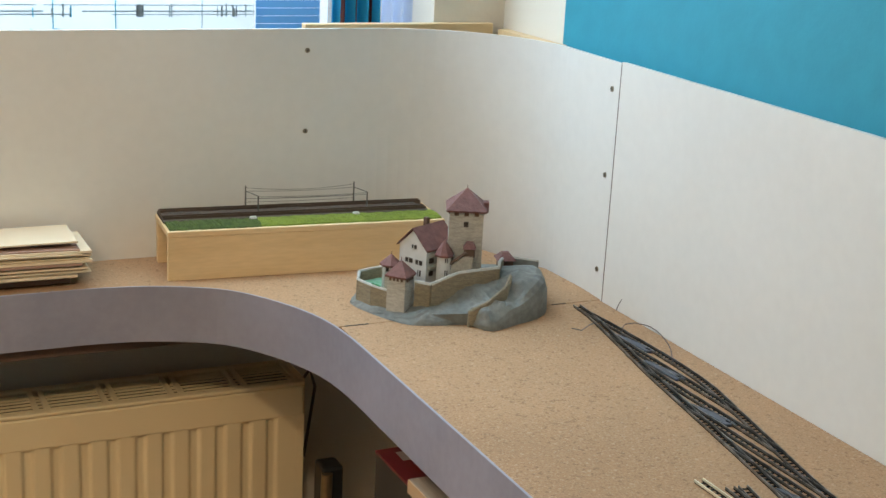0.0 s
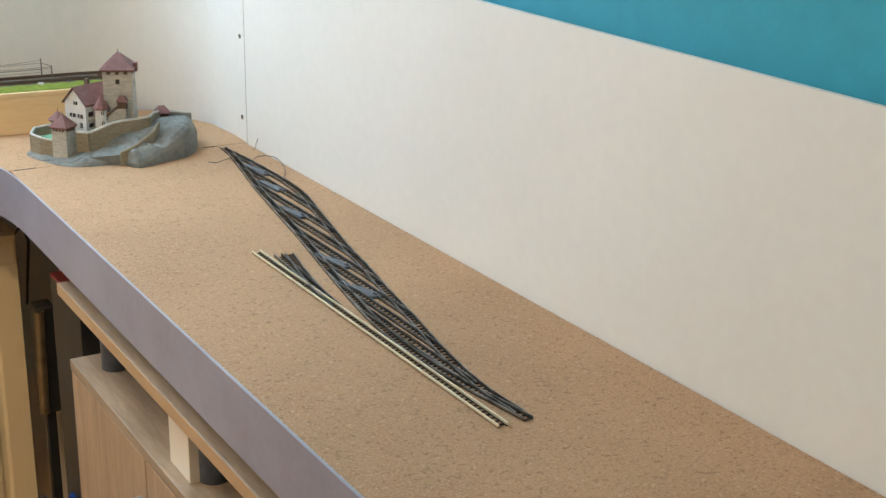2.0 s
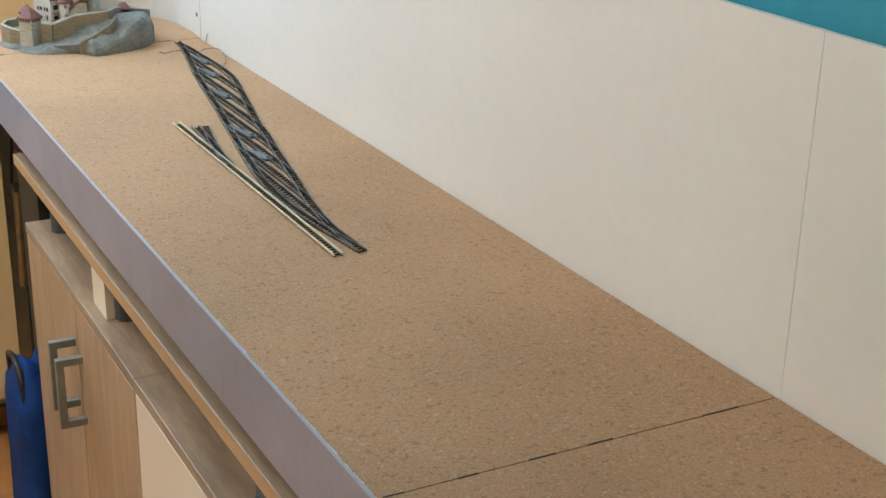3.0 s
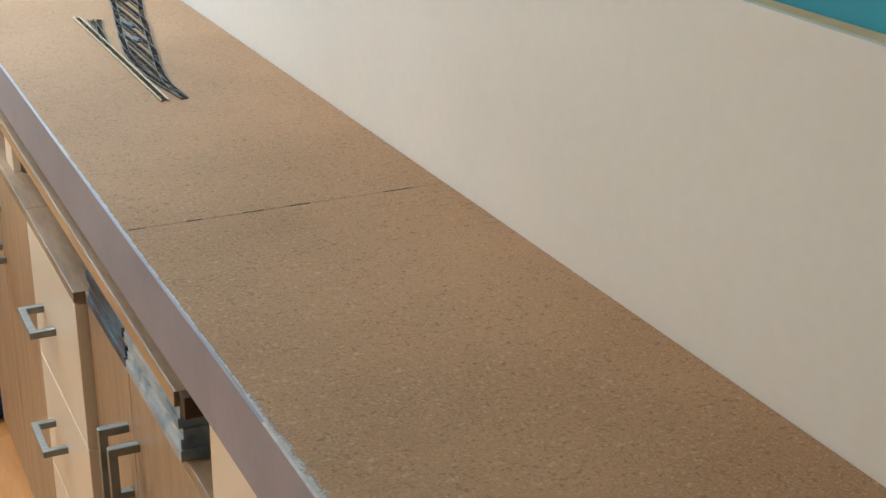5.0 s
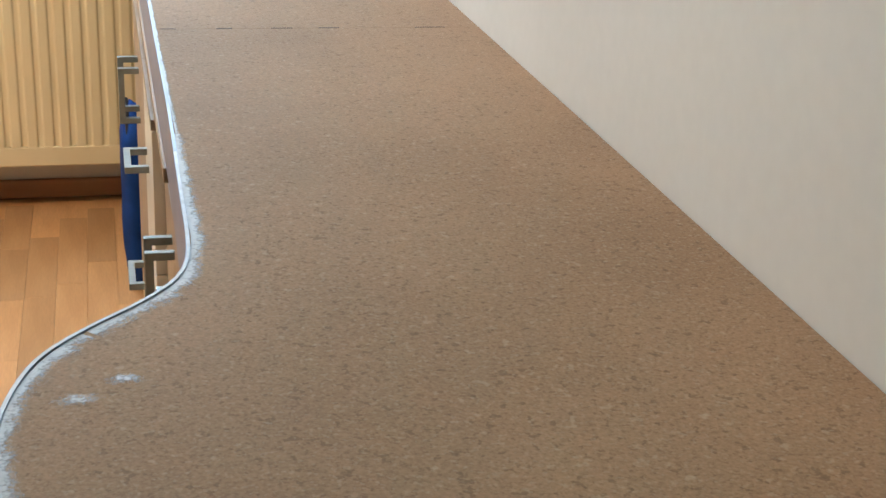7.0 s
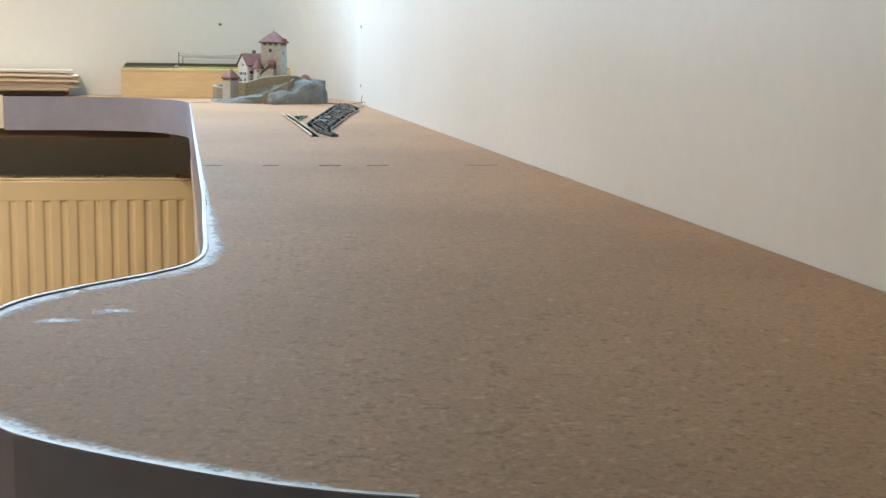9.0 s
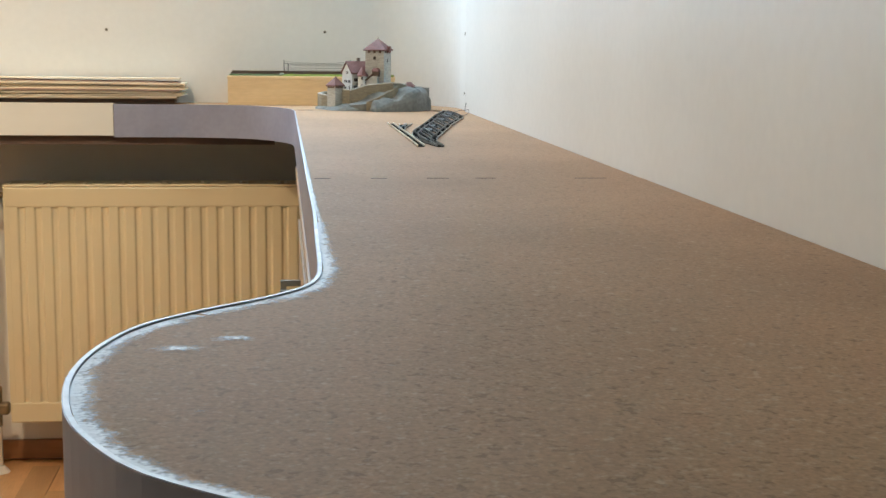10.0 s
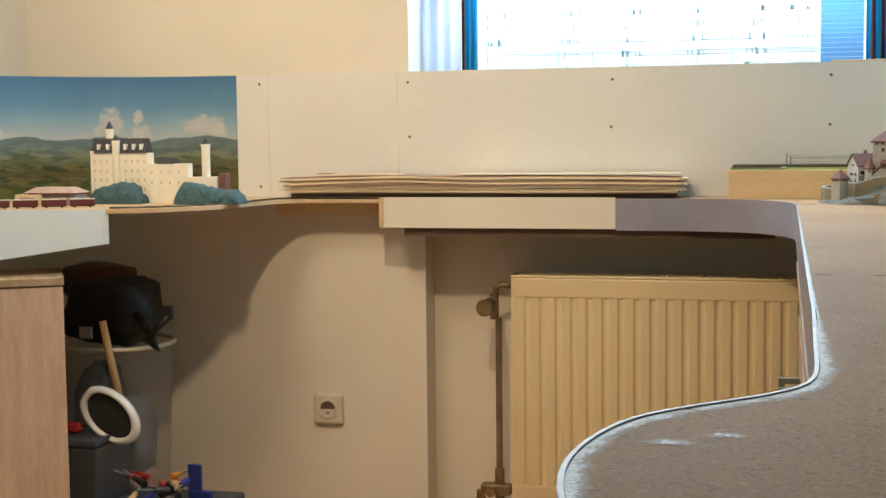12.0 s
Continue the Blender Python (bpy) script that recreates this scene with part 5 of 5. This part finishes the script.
house(-0.072, 0.006, 52, 0.046, 0.058, 0.024, 0.083, 0.106)
st = prism(bmesh.new(), [(-0.030, 0.040), (0.006, 0.040), (0.006, 0.077), (-0.003, 0.077), (-0.030, 0.055)], -0.004, 0.004)
st_ob = part("keep_stair", st, "stone_light", castle, "pale stone stair up to the keep")
st_ob.matrix_local = pose(0, 0.0, 0) @ Matrix.Rotation(math.pi / 2, 4, "X")
part("stair_rail", tube(bmesh.new(), [(-0.030, -0.0045, 0.060), (-0.003, -0.0045, 0.081)], 0.0022, 6), "brown_wood", castle, "brown stair roof")
part("porch", bx(-0.006, 0.008, -0.004, 0.007, 0.0745, 0.087, bevel=0.0006), "brown_wood", castle, "brown timber porch")
rp = bmesh.new()
cyl(rp, (0, 0, 0.086), (0, 0, 0.094), 0.0118, 0.006, 4)
bmesh.ops.rotate(rp, verts=rp.verts, matrix=Matrix.Rotation(math.pi / 4, 3, "Z"))
bmesh.ops.translate(rp, verts=rp.verts, vec=(0.001, 0.001, 0))
part("porch_roof", rp, "roof", castle, "dull red porch roof")
sh = part("wall_hut", bx(-0.010, 0.010, -0.007, 0.007, 0.034, 0.050), "brown_wood", castle, "small timber hut")
sh.matrix_local = pose(0.050, 0.078, 0.003, 0, 0, 12)
rp = bmesh.new()
cyl(rp, (0, 0, 0.049), (0, 0, 0.059), 0.0185, 0.006, 4)
bmesh.ops.rotate(rp, verts=rp.verts, matrix=Matrix.Rotation(math.pi / 4, 3, "Z"))
part("roof", rp, "roof", sh, "dull red tiled roof")

# ---- far shelf: white castle, shrubs, station, wagons ----
SZ = 0.948
wc = thing("white_castle", "cream white model castle with dark slate roofs", "model castle", pose(0.011, 0, 0))
CYF, CYB = -0.33, -0.295


def block(name, x0, x1, z1, y0=CYF, y1=CYB, mat="castle_white", z0=SZ):
    return part(name, bx(x0, x1, y0, y1, z0, z1, bevel=0.0006), mat, wc)


def gable_roof(x0, x1, y0, y1, z0, z1, parent):
    r = bmesh.new()
    ym = (y0 + y1) / 2
    a = [r.verts.new(c) for c in ((x0, y0, z0), (x0, y1, z0), (x0, ym, z1))]
    b = [r.verts.new(c) for c in ((x1, y0, z0), (x1, y1, z0), (x1, ym, z1))]
    r.faces.new(a)
    r.faces.new(b[::-1])
    for i in range(3):
        r.faces.new((a[i], a[(i + 1) % 3], b[(i + 1) % 3], b[i]))
    return part("roof", r, "slate", parent, "dark slate roof")


main = block("palace", -2.092, -1.938, 1.072)
gable_roof(-2.092, -1.940, CYF - 0.003, CYF + 0.035, 1.072, 1.108, main)
wingb = block("wing", -1.938, -1.835, 1.045)
gable_roof(-1.915, -1.868, CYF - 0.002, CYB, 1.045, 1.060, wingb)
block("gatehouse", -1.835, -1.755, 1.012)
part("brick_gate", bx(-1.752, -1.735, CYF, CYB, SZ, 1.02, bevel=0.0006), "roof", wc, "red brick gate block")


def turret(x, y, z0, z1, r, tip, mat="castle_white"):
    t = part("turret", cyl(bmesh.new(), (x, y, z0), (x, y, z1), r, r, 14), mat, wc)
    cb = cyl(bmesh.new(), (x, y, z1 - 0.014), (x, y, z1), r, r * 1.15, 14)
    part("corbel", cb, mat, t)
    part("roof", cyl(bmesh.new(), (x, y, z1), (x, y, tip), r * 1.1, 0.0006, 14), "slate", t, "dark slate spire")
    return t


turret(-2.022, CYF - 0.002, SZ, 1.103, 0.0095, 1.118)
turret(-2.052, -0.305, 1.05, 1.132, 0.0095, 1.152)
turret(-1.788, CYF + 0.01, SZ, 1.092, 0.0105, 1.106)
turret(-2.088, CYF, SZ, 1.078, 0.005, 1.086)
rw = random.Random(21)
for row in range(4):
    for i in range(9):
        wx = -2.082 + i * 0.0168
        if abs(wx + 2.022) > 0.012:
            part("window", bx(wx - 0.0022, wx + 0.0022, CYF - 0.0008, CYF + 0.001, 0.978 + row * 0.023, 0.986 + row * 0.023), "station", main)
for i in range(4):
    for x0, z0 in ((-1.93 + i * 0.024, 1.02), (-1.93 + i * 0.024, 0.995)):
        part("window", bx(x0, x0 + 0.004, CYF - 0.0008, CYF + 0.001, z0, z0 + 0.008), "station", wingb)
for x0, z0 in ((-2.07, 1.080), (-2.045, 1.080), (-1.998, 1.080), (-1.975, 1.080), (-1.955, 1.080)):
    part("dormer", bx(x0 - 0.003, x0 + 0.003, CYF - 0.004, CYF + 0.012, z0, z0 + 0.014), "castle_white", main)


def shrub(x0, x1, tops, seed):
    """A row of soft flocked mounds; tops holds the heights along the row."""
    s = thing("shrub_row", "blue green flocked shrubs in front of the castle", "shrub")
    bm = bmesh.new()
    nu, nv = 60, 18
    rows = []
    for i in range(nu + 1):
        u = i / nu
        k = u * (len(tops) - 1)
        a = min(int(k), len(tops) - 2)
        top = tops[a] + (tops[a + 1] - tops[a]) * (k - a)
        row = []
        for j in range(nv + 1):
            w = math.pi * j / nv
            q = Vector((x0 + (x1 - x0) * u, -0.365 - 0.028 * math.cos(w), SZ + top * max(0.0, math.sin(w)) ** 0.6 * min(1, 9 * u + 0.1, 9 * (1 - u) + 0.1) ** 0.5))
            d = noise.noise(q * 60 + Vector((seed, 0, 0))) * 0.006 + noise.noise(q * 190) * 0.003
            row.append(bm.verts.new(q + Vector((0, d, d)) * (0 < j < nv)))
        rows.append(row)
    for a, b in zip(rows, rows[1:]):
        for j in range(nv):
            bm.faces.new((a[j], a[j + 1], b[j + 1], b[j]))
    bm.faces.new(rows[0])
    bm.faces.new(rows[-1][::-1])
    part("crown", bm, "bush", s)


shrub(-2.062, -1.922, (0.030, 0.044, 0.046, 0.054, 0.050, 0.036), 3)
shrub(-1.832, -1.662, (0.054, 0.052, 0.045, 0.036, 0.034, 0.026), 4)
stn = thing("model_station", "small grey model station with a pale roof and cream entrance", "model building")
part("hall", bx(-2.185, -2.057, -0.46, -0.40, SZ, 0.976, bevel=0.0006), "station_grey", stn)
part("entrance", bx(-2.205, -2.140, -0.480, -0.42, SZ, 0.975, bevel=0.0006), "station", stn, "cream entrance block")
part("entrance_opening", bx(-2.190, -2.155, -0.4808, -0.478, SZ + 0.002, 0.968), "station_grey", stn)
part("trim", bx(-2.188, -2.054, -0.468, -0.392, 0.976, 0.9785), "red_box", stn, "dark red eaves line")
r = bmesh.new()
a = [r.verts.new(c) for c in ((-2.19, -0.468, 0.9785), (-2.19, -0.392, 0.9785), (-2.165, -0.41, 0.992), (-2.165, -0.45, 0.992))]
b = [r.verts.new(c) for c in ((-2.052, -0.468, 0.9785), (-2.052, -0.392, 0.9785), (-2.078, -0.41, 0.992), (-2.078, -0.45, 0.992))]
r.faces.new(a)
r.faces.new(b[::-1])
for i in range(4):
    r.faces.new((a[i], a[(i + 1) % 4], b[(i + 1) % 4], b[i]))
part("roof", r, "station_roof", stn, "pale pinkish roof")
wag = None
for i in range(6):
    if wag is None:
        wag = thing("toy_wagon", "small maroon toy railway wagon on the shelf", "wagon", pose(-1.995, -0.535, SZ, 0, 0, 25), "toy train wagons")
        part("body", bx(-0.028, 0.028, -0.008, 0.008, 0.005, 0.019, bevel=0.001), "train_red", wag)
        part("roof", bx(-0.028, 0.028, -0.0075, 0.0075, 0.019, 0.0215, bevel=0.001), "plaster", wag, "pale grey roof")
        part("frame", bx(-0.027, 0.027, -0.006, 0.006, 0.003, 0.005), "black", wag)
        for wx in (-0.018, 0.018):
            part("wheelset", cyl(bmesh.new(), (wx, -0.006, 0.003), (wx, 0.006, 0.003), 0.003, seg=10), "black", wag)
    else:
        copy_thing(wag, pose(-1.995 - 0.058 * i, -0.535 - 0.027 * i, SZ, 0, 0, 25))
TZ = SZ + 0.0002
track("shelf_track", "dark narrow track curving round the shelf", [(-1.62, -0.07), (-1.668, -0.12), (-1.685, -0.22), (-1.69, -0.33), (-1.74, -0.45), (-1.82, -0.545), (-1.90, -0.585)])

# ---- corner below the shelf ----
lc = thing("side_cabinet", "light wood cabinet with a glossy front", "cabinet")
lc.matrix_world = pose(-1.949, -0.712, 0, 0, 0, 31)
part("body", bx(-0.48, -0.004, 0.016, 0.23, FZ, 0.785, bevel=0.002), "oak", lc)
part("top", bx(-0.49, 0.0, -0.004, 0.235, 0.785, 0.803, bevel=0.002), "oak_flat", lc)
part("door", bx(-0.478, -0.002, 0.0, 0.0155, 0.05, 0.782, bevel=0.002), "oak_gloss", lc, "glossy light wood door")
tub = thing("storage_tub", "clear plastic tub full of odds and ends", "tub")
TX, TY = -2.098, -0.19
bm = bmesh.new()
ringsz = [(0.04, 0.118), (0.045, 0.124), (0.30, 0.134), (0.555, 0.144), (0.575, 0.146), (0.575, 0.142), (0.30, 0.131), (0.05, 0.12)]
rg = [[bm.verts.new((TX + r_ * math.cos(2 * math.pi * i / 40), TY + r_ * math.sin(2 * math.pi * i / 40), z_)) for i in range(40)] for z_, r_ in ringsz]
for a, b in zip(rg, rg[1:]):
    for i in range(40):
        bm.faces.new((a[i], a[(i + 1) % 40], b[(i + 1) % 40], b[i]))
bm.faces.new(rg[0][::-1])
part("wall", bm, "clear_plastic", tub, smooth=True)
bm = bmesh.new()
tube(bm, [(TX + 0.148 * math.cos(2 * math.pi * i / 40), TY + 0.148 * math.sin(2 * math.pi * i / 40), 0.577) for i in range(41)], 0.006, 8)
part("rim", bm, "pipe_white", tub, "whitish rolled rim", True)
part("foot", cyl(bmesh.new(), (TX, TY, FZ), (TX, TY, 0.041), 0.11, 0.118, 32), "grey_plastic", tub)


def lumpy(name, label, cat, c, s, mat, seed, power=0.7):
    o = thing(name, label, cat)
    bm = bmesh.new()
    bmesh.ops.create_uvsphere(bm, u_segments=24, v_segments=16, radius=1)
    for v in bm.verts:
        p = v.co.copy()
        k = 1 + 0.16 * noise.noise(p * 2 + Vector((seed, 0, 0))) + 0.07 * noise.noise(p * 6)
        q = Vector([math.copysign(abs(t) ** power, t) * d * k for t, d in zip(p, s)])
        v.co = q + Vector(c)
    part("body", bm, mat, o, smooth=True)
    return o


lumpy("tub_filling", "dark odds and ends inside the tub", "clutter", (TX - 0.055, TY + 0.01, 0.29), (0.055, 0.09, 0.22), "grey_plastic", 4)
lumpy("folded_cloth", "pinkish cloth at the bottom of the tub", "cloth", (TX + 0.055, TY - 0.01, 0.15), (0.048, 0.075, 0.095), "cloth_pink", 6)
lumpy("folded_cloth", "blue grey cloth in the tub", "cloth", (TX + 0.05, TY - 0.01, 0.34), (0.045, 0.075, 0.10), "cloth_grey", 7)
bagb = lumpy("black_bag", "black nylon camera bag lying on the tub", "bag", (-2.10, -0.20, 0.665), (0.125, 0.09, 0.088), "black", 2)
part("strap", tube(bmesh.new(), [(-2.0, -0.27, 0.66), (-1.95, -0.29, 0.62), (-1.935, -0.29, 0.575), (-1.955, -0.30, 0.60), (-1.93, -0.30, 0.635), (-1.895, -0.30, 0.665)], 0.011), "black", bagb, "black webbing strap", True)
part("buckle", bx(-1.915, -1.885, -0.31, -0.295, 0.655, 0.69, bevel=0.003), "black", bagb)
part("flap", bx(-2.15, -2.115, -0.294, -0.286, 0.60, 0.63, bevel=0.002), "label", bagb, "pale printed tag")
lumpy("leather_pouch", "dark brown leather pouch behind the black bag", "pouch", (-2.17, -0.145, 0.735), (0.10, 0.08, 0.045), "brown_leather", 9)
ham = thing("hammer", "hammer with a light wooden handle", "hammer")
part("shaft", cyl(bmesh.new(), (-2.05, -0.355, 0.655), (-2.0, -0.355, 0.41), 0.009, 0.011, 12), "tool_wood", ham, smooth=True)
part("head", cyl(bmesh.new(), (-2.015, -0.355, 0.405), (-1.965, -0.355, 0.415), 0.011, seg=12), "tool_wood", ham)
vac = thing("handheld_fan", "white oval plastic appliance with a dark opening", "appliance", pose(-1.985, -0.44, 0.44, 90, 38, 0))
bm = bmesh.new()
nn = 32
sec = [(1.0, 0.0), (1.04, 0.012), (0.98, 0.024), (0.84, 0.026), (0.80, 0.012), (0.84, 0.0)]
rg = [[bm.verts.new((0.085 * k * math.cos(2 * math.pi * i / nn) * (1 if k > 0.9 else 0.98), 0.056 * k * math.sin(2 * math.pi * i / nn), h)) for k, h in sec] for i in range(nn)]
for i in range(nn):
    a, b = rg[i], rg[(i + 1) % nn]
    for j in range(6):
        bm.faces.new((a[j], a[(j + 1) % 6], b[(j + 1) % 6], b[j]))
part("ring", bm, "window_frame", vac, smooth=True)
bm = bmesh.new()
bmesh.ops.create_cone(bm, cap_ends=True, segments=nn, radius1=1, radius2=1, depth=1)
bmesh.ops.transform(bm, matrix=Matrix.Translation((0, 0, 0.008)) @ Matrix.Diagonal((0.071, 0.047, 0.010, 1)), verts=bm.verts)
part("opening", bm, "black", vac, "dark glossy oval opening")
for i in range(6):
    part("grille_slot", bx(-0.0845 + 0.001 * abs(i - 2.5), -0.078, -0.020 + i * 0.008, -0.016 + i * 0.008, 0.022, 0.0268), "grey_plastic", vac)
tbx = thing("tool_box", "dark grey plastic tool box", "box")
part("body", bx(-2.16, -1.985, -0.53, -0.36, FZ, 0.375, bevel=0.006), "grey_plastic", tbx)
part("lid", bx(-2.163, -1.982, -0.533, -0.357, 0.375, 0.392, bevel=0.005), "grey_plastic", tbx)
part("latch", bx(-2.10, -2.07, -0.538, -0.533, 0.36, 0.385, bevel=0.002), "red", tbx, "red latch")
lumpy("red_knife", "small red plastic knife on the tool box", "tool", (-2.085, -0.45, 0.405), (0.02, 0.012, 0.013), "red", 5)
crate = thing("tool_tray", "low open crate holding the loose tools", "crate")
part("tray", bx(-1.972, -1.69, -0.55, -0.33, FZ, 0.235, bevel=0.004), "grey_plastic", crate)
rt = random.Random(8)
cols = ["red", "orange", "black", "tool_wood", "blue", "grey_plastic", "black", "red", "tool_wood", "black", "label"]
for i in range(16):
    tx, ty = -1.945 + rt.random() * 0.18, -0.53 + rt.random() * 0.18
    a, l_ = rt.uniform(0, 6.3), rt.uniform(0.03, 0.06)
    t = thing("hand_tool", "small hand tool with a " + {"red": "red", "orange": "orange", "black": "black", "tool_wood": "wooden", "blue": "blue", "grey_plastic": "dark grey", "label": "pale"}[cols[i % 11]] + " grip in the pile", "tool", group="loose tools")
    zz = 0.237 + 0.011 + (i // 5) * 0.017
    p0 = Vector((tx, ty, zz))
    d = Vector((math.cos(a), math.sin(a), rt.uniform(0.0, 0.3)))
    part("grip", cyl(bmesh.new(), p0, p0 + d * l_, 0.009, 0.007, 10), cols[i % 11], t)
    part("shank", cyl(bmesh.new(), p0 + d * l_, p0 + d * (l_ + 0.045), 0.003, 0.0025, 8), "handle", t, "steel shank")
clamp = thing("blue_clamp", "dark blue plastic clamp at the edge of the tools", "clamp", pose(-1.76, -0.46, 0.236, 0, 0, -15))
bm = prism(bmesh.new(), [(-0.020, -0.006), (0.020, -0.006), (0.014, 0.006), (-0.014, 0.006)], 0, 0.095)
part("jaw", bm, "blue", clamp)
part("grip", bx(-0.014, 0.045, -0.008, 0.008, 0.0, 0.035, bevel=0.003), "blue", clamp)

# ---- floor staves ----
rf_ = random.Random(31)
SW = 0.068
stave_me = {}
for ln in (0.30, 0.36, 0.42):
    stave_me[ln] = mesh_of(bx(-SW / 2 + 0.0003, SW / 2 - 0.0003, -ln / 2 + 0.0003, ln / 2 - 0.0003, -0.0035, 0.0, bevel=0.0003), "stave", "floor")
cnt = 0
for c in range(21):
    y = 0.085 - rf_.random() * 0.3
    x = -1.72 + SW * c + SW / 2
    while y > -3.0 and cnt < 290:
        ln = rf_.choice((0.30, 0.36, 0.42))
        lim = -0.0065 if x < NX0 + 0.03 else 0.085
        if y <= lim and not (x > -0.36):
            ob = new("stave", stave_me[ln])
            ob.location = (x, y - ln / 2, FZ)
            ob.parent = floor
            cnt += 1
        y -= ln
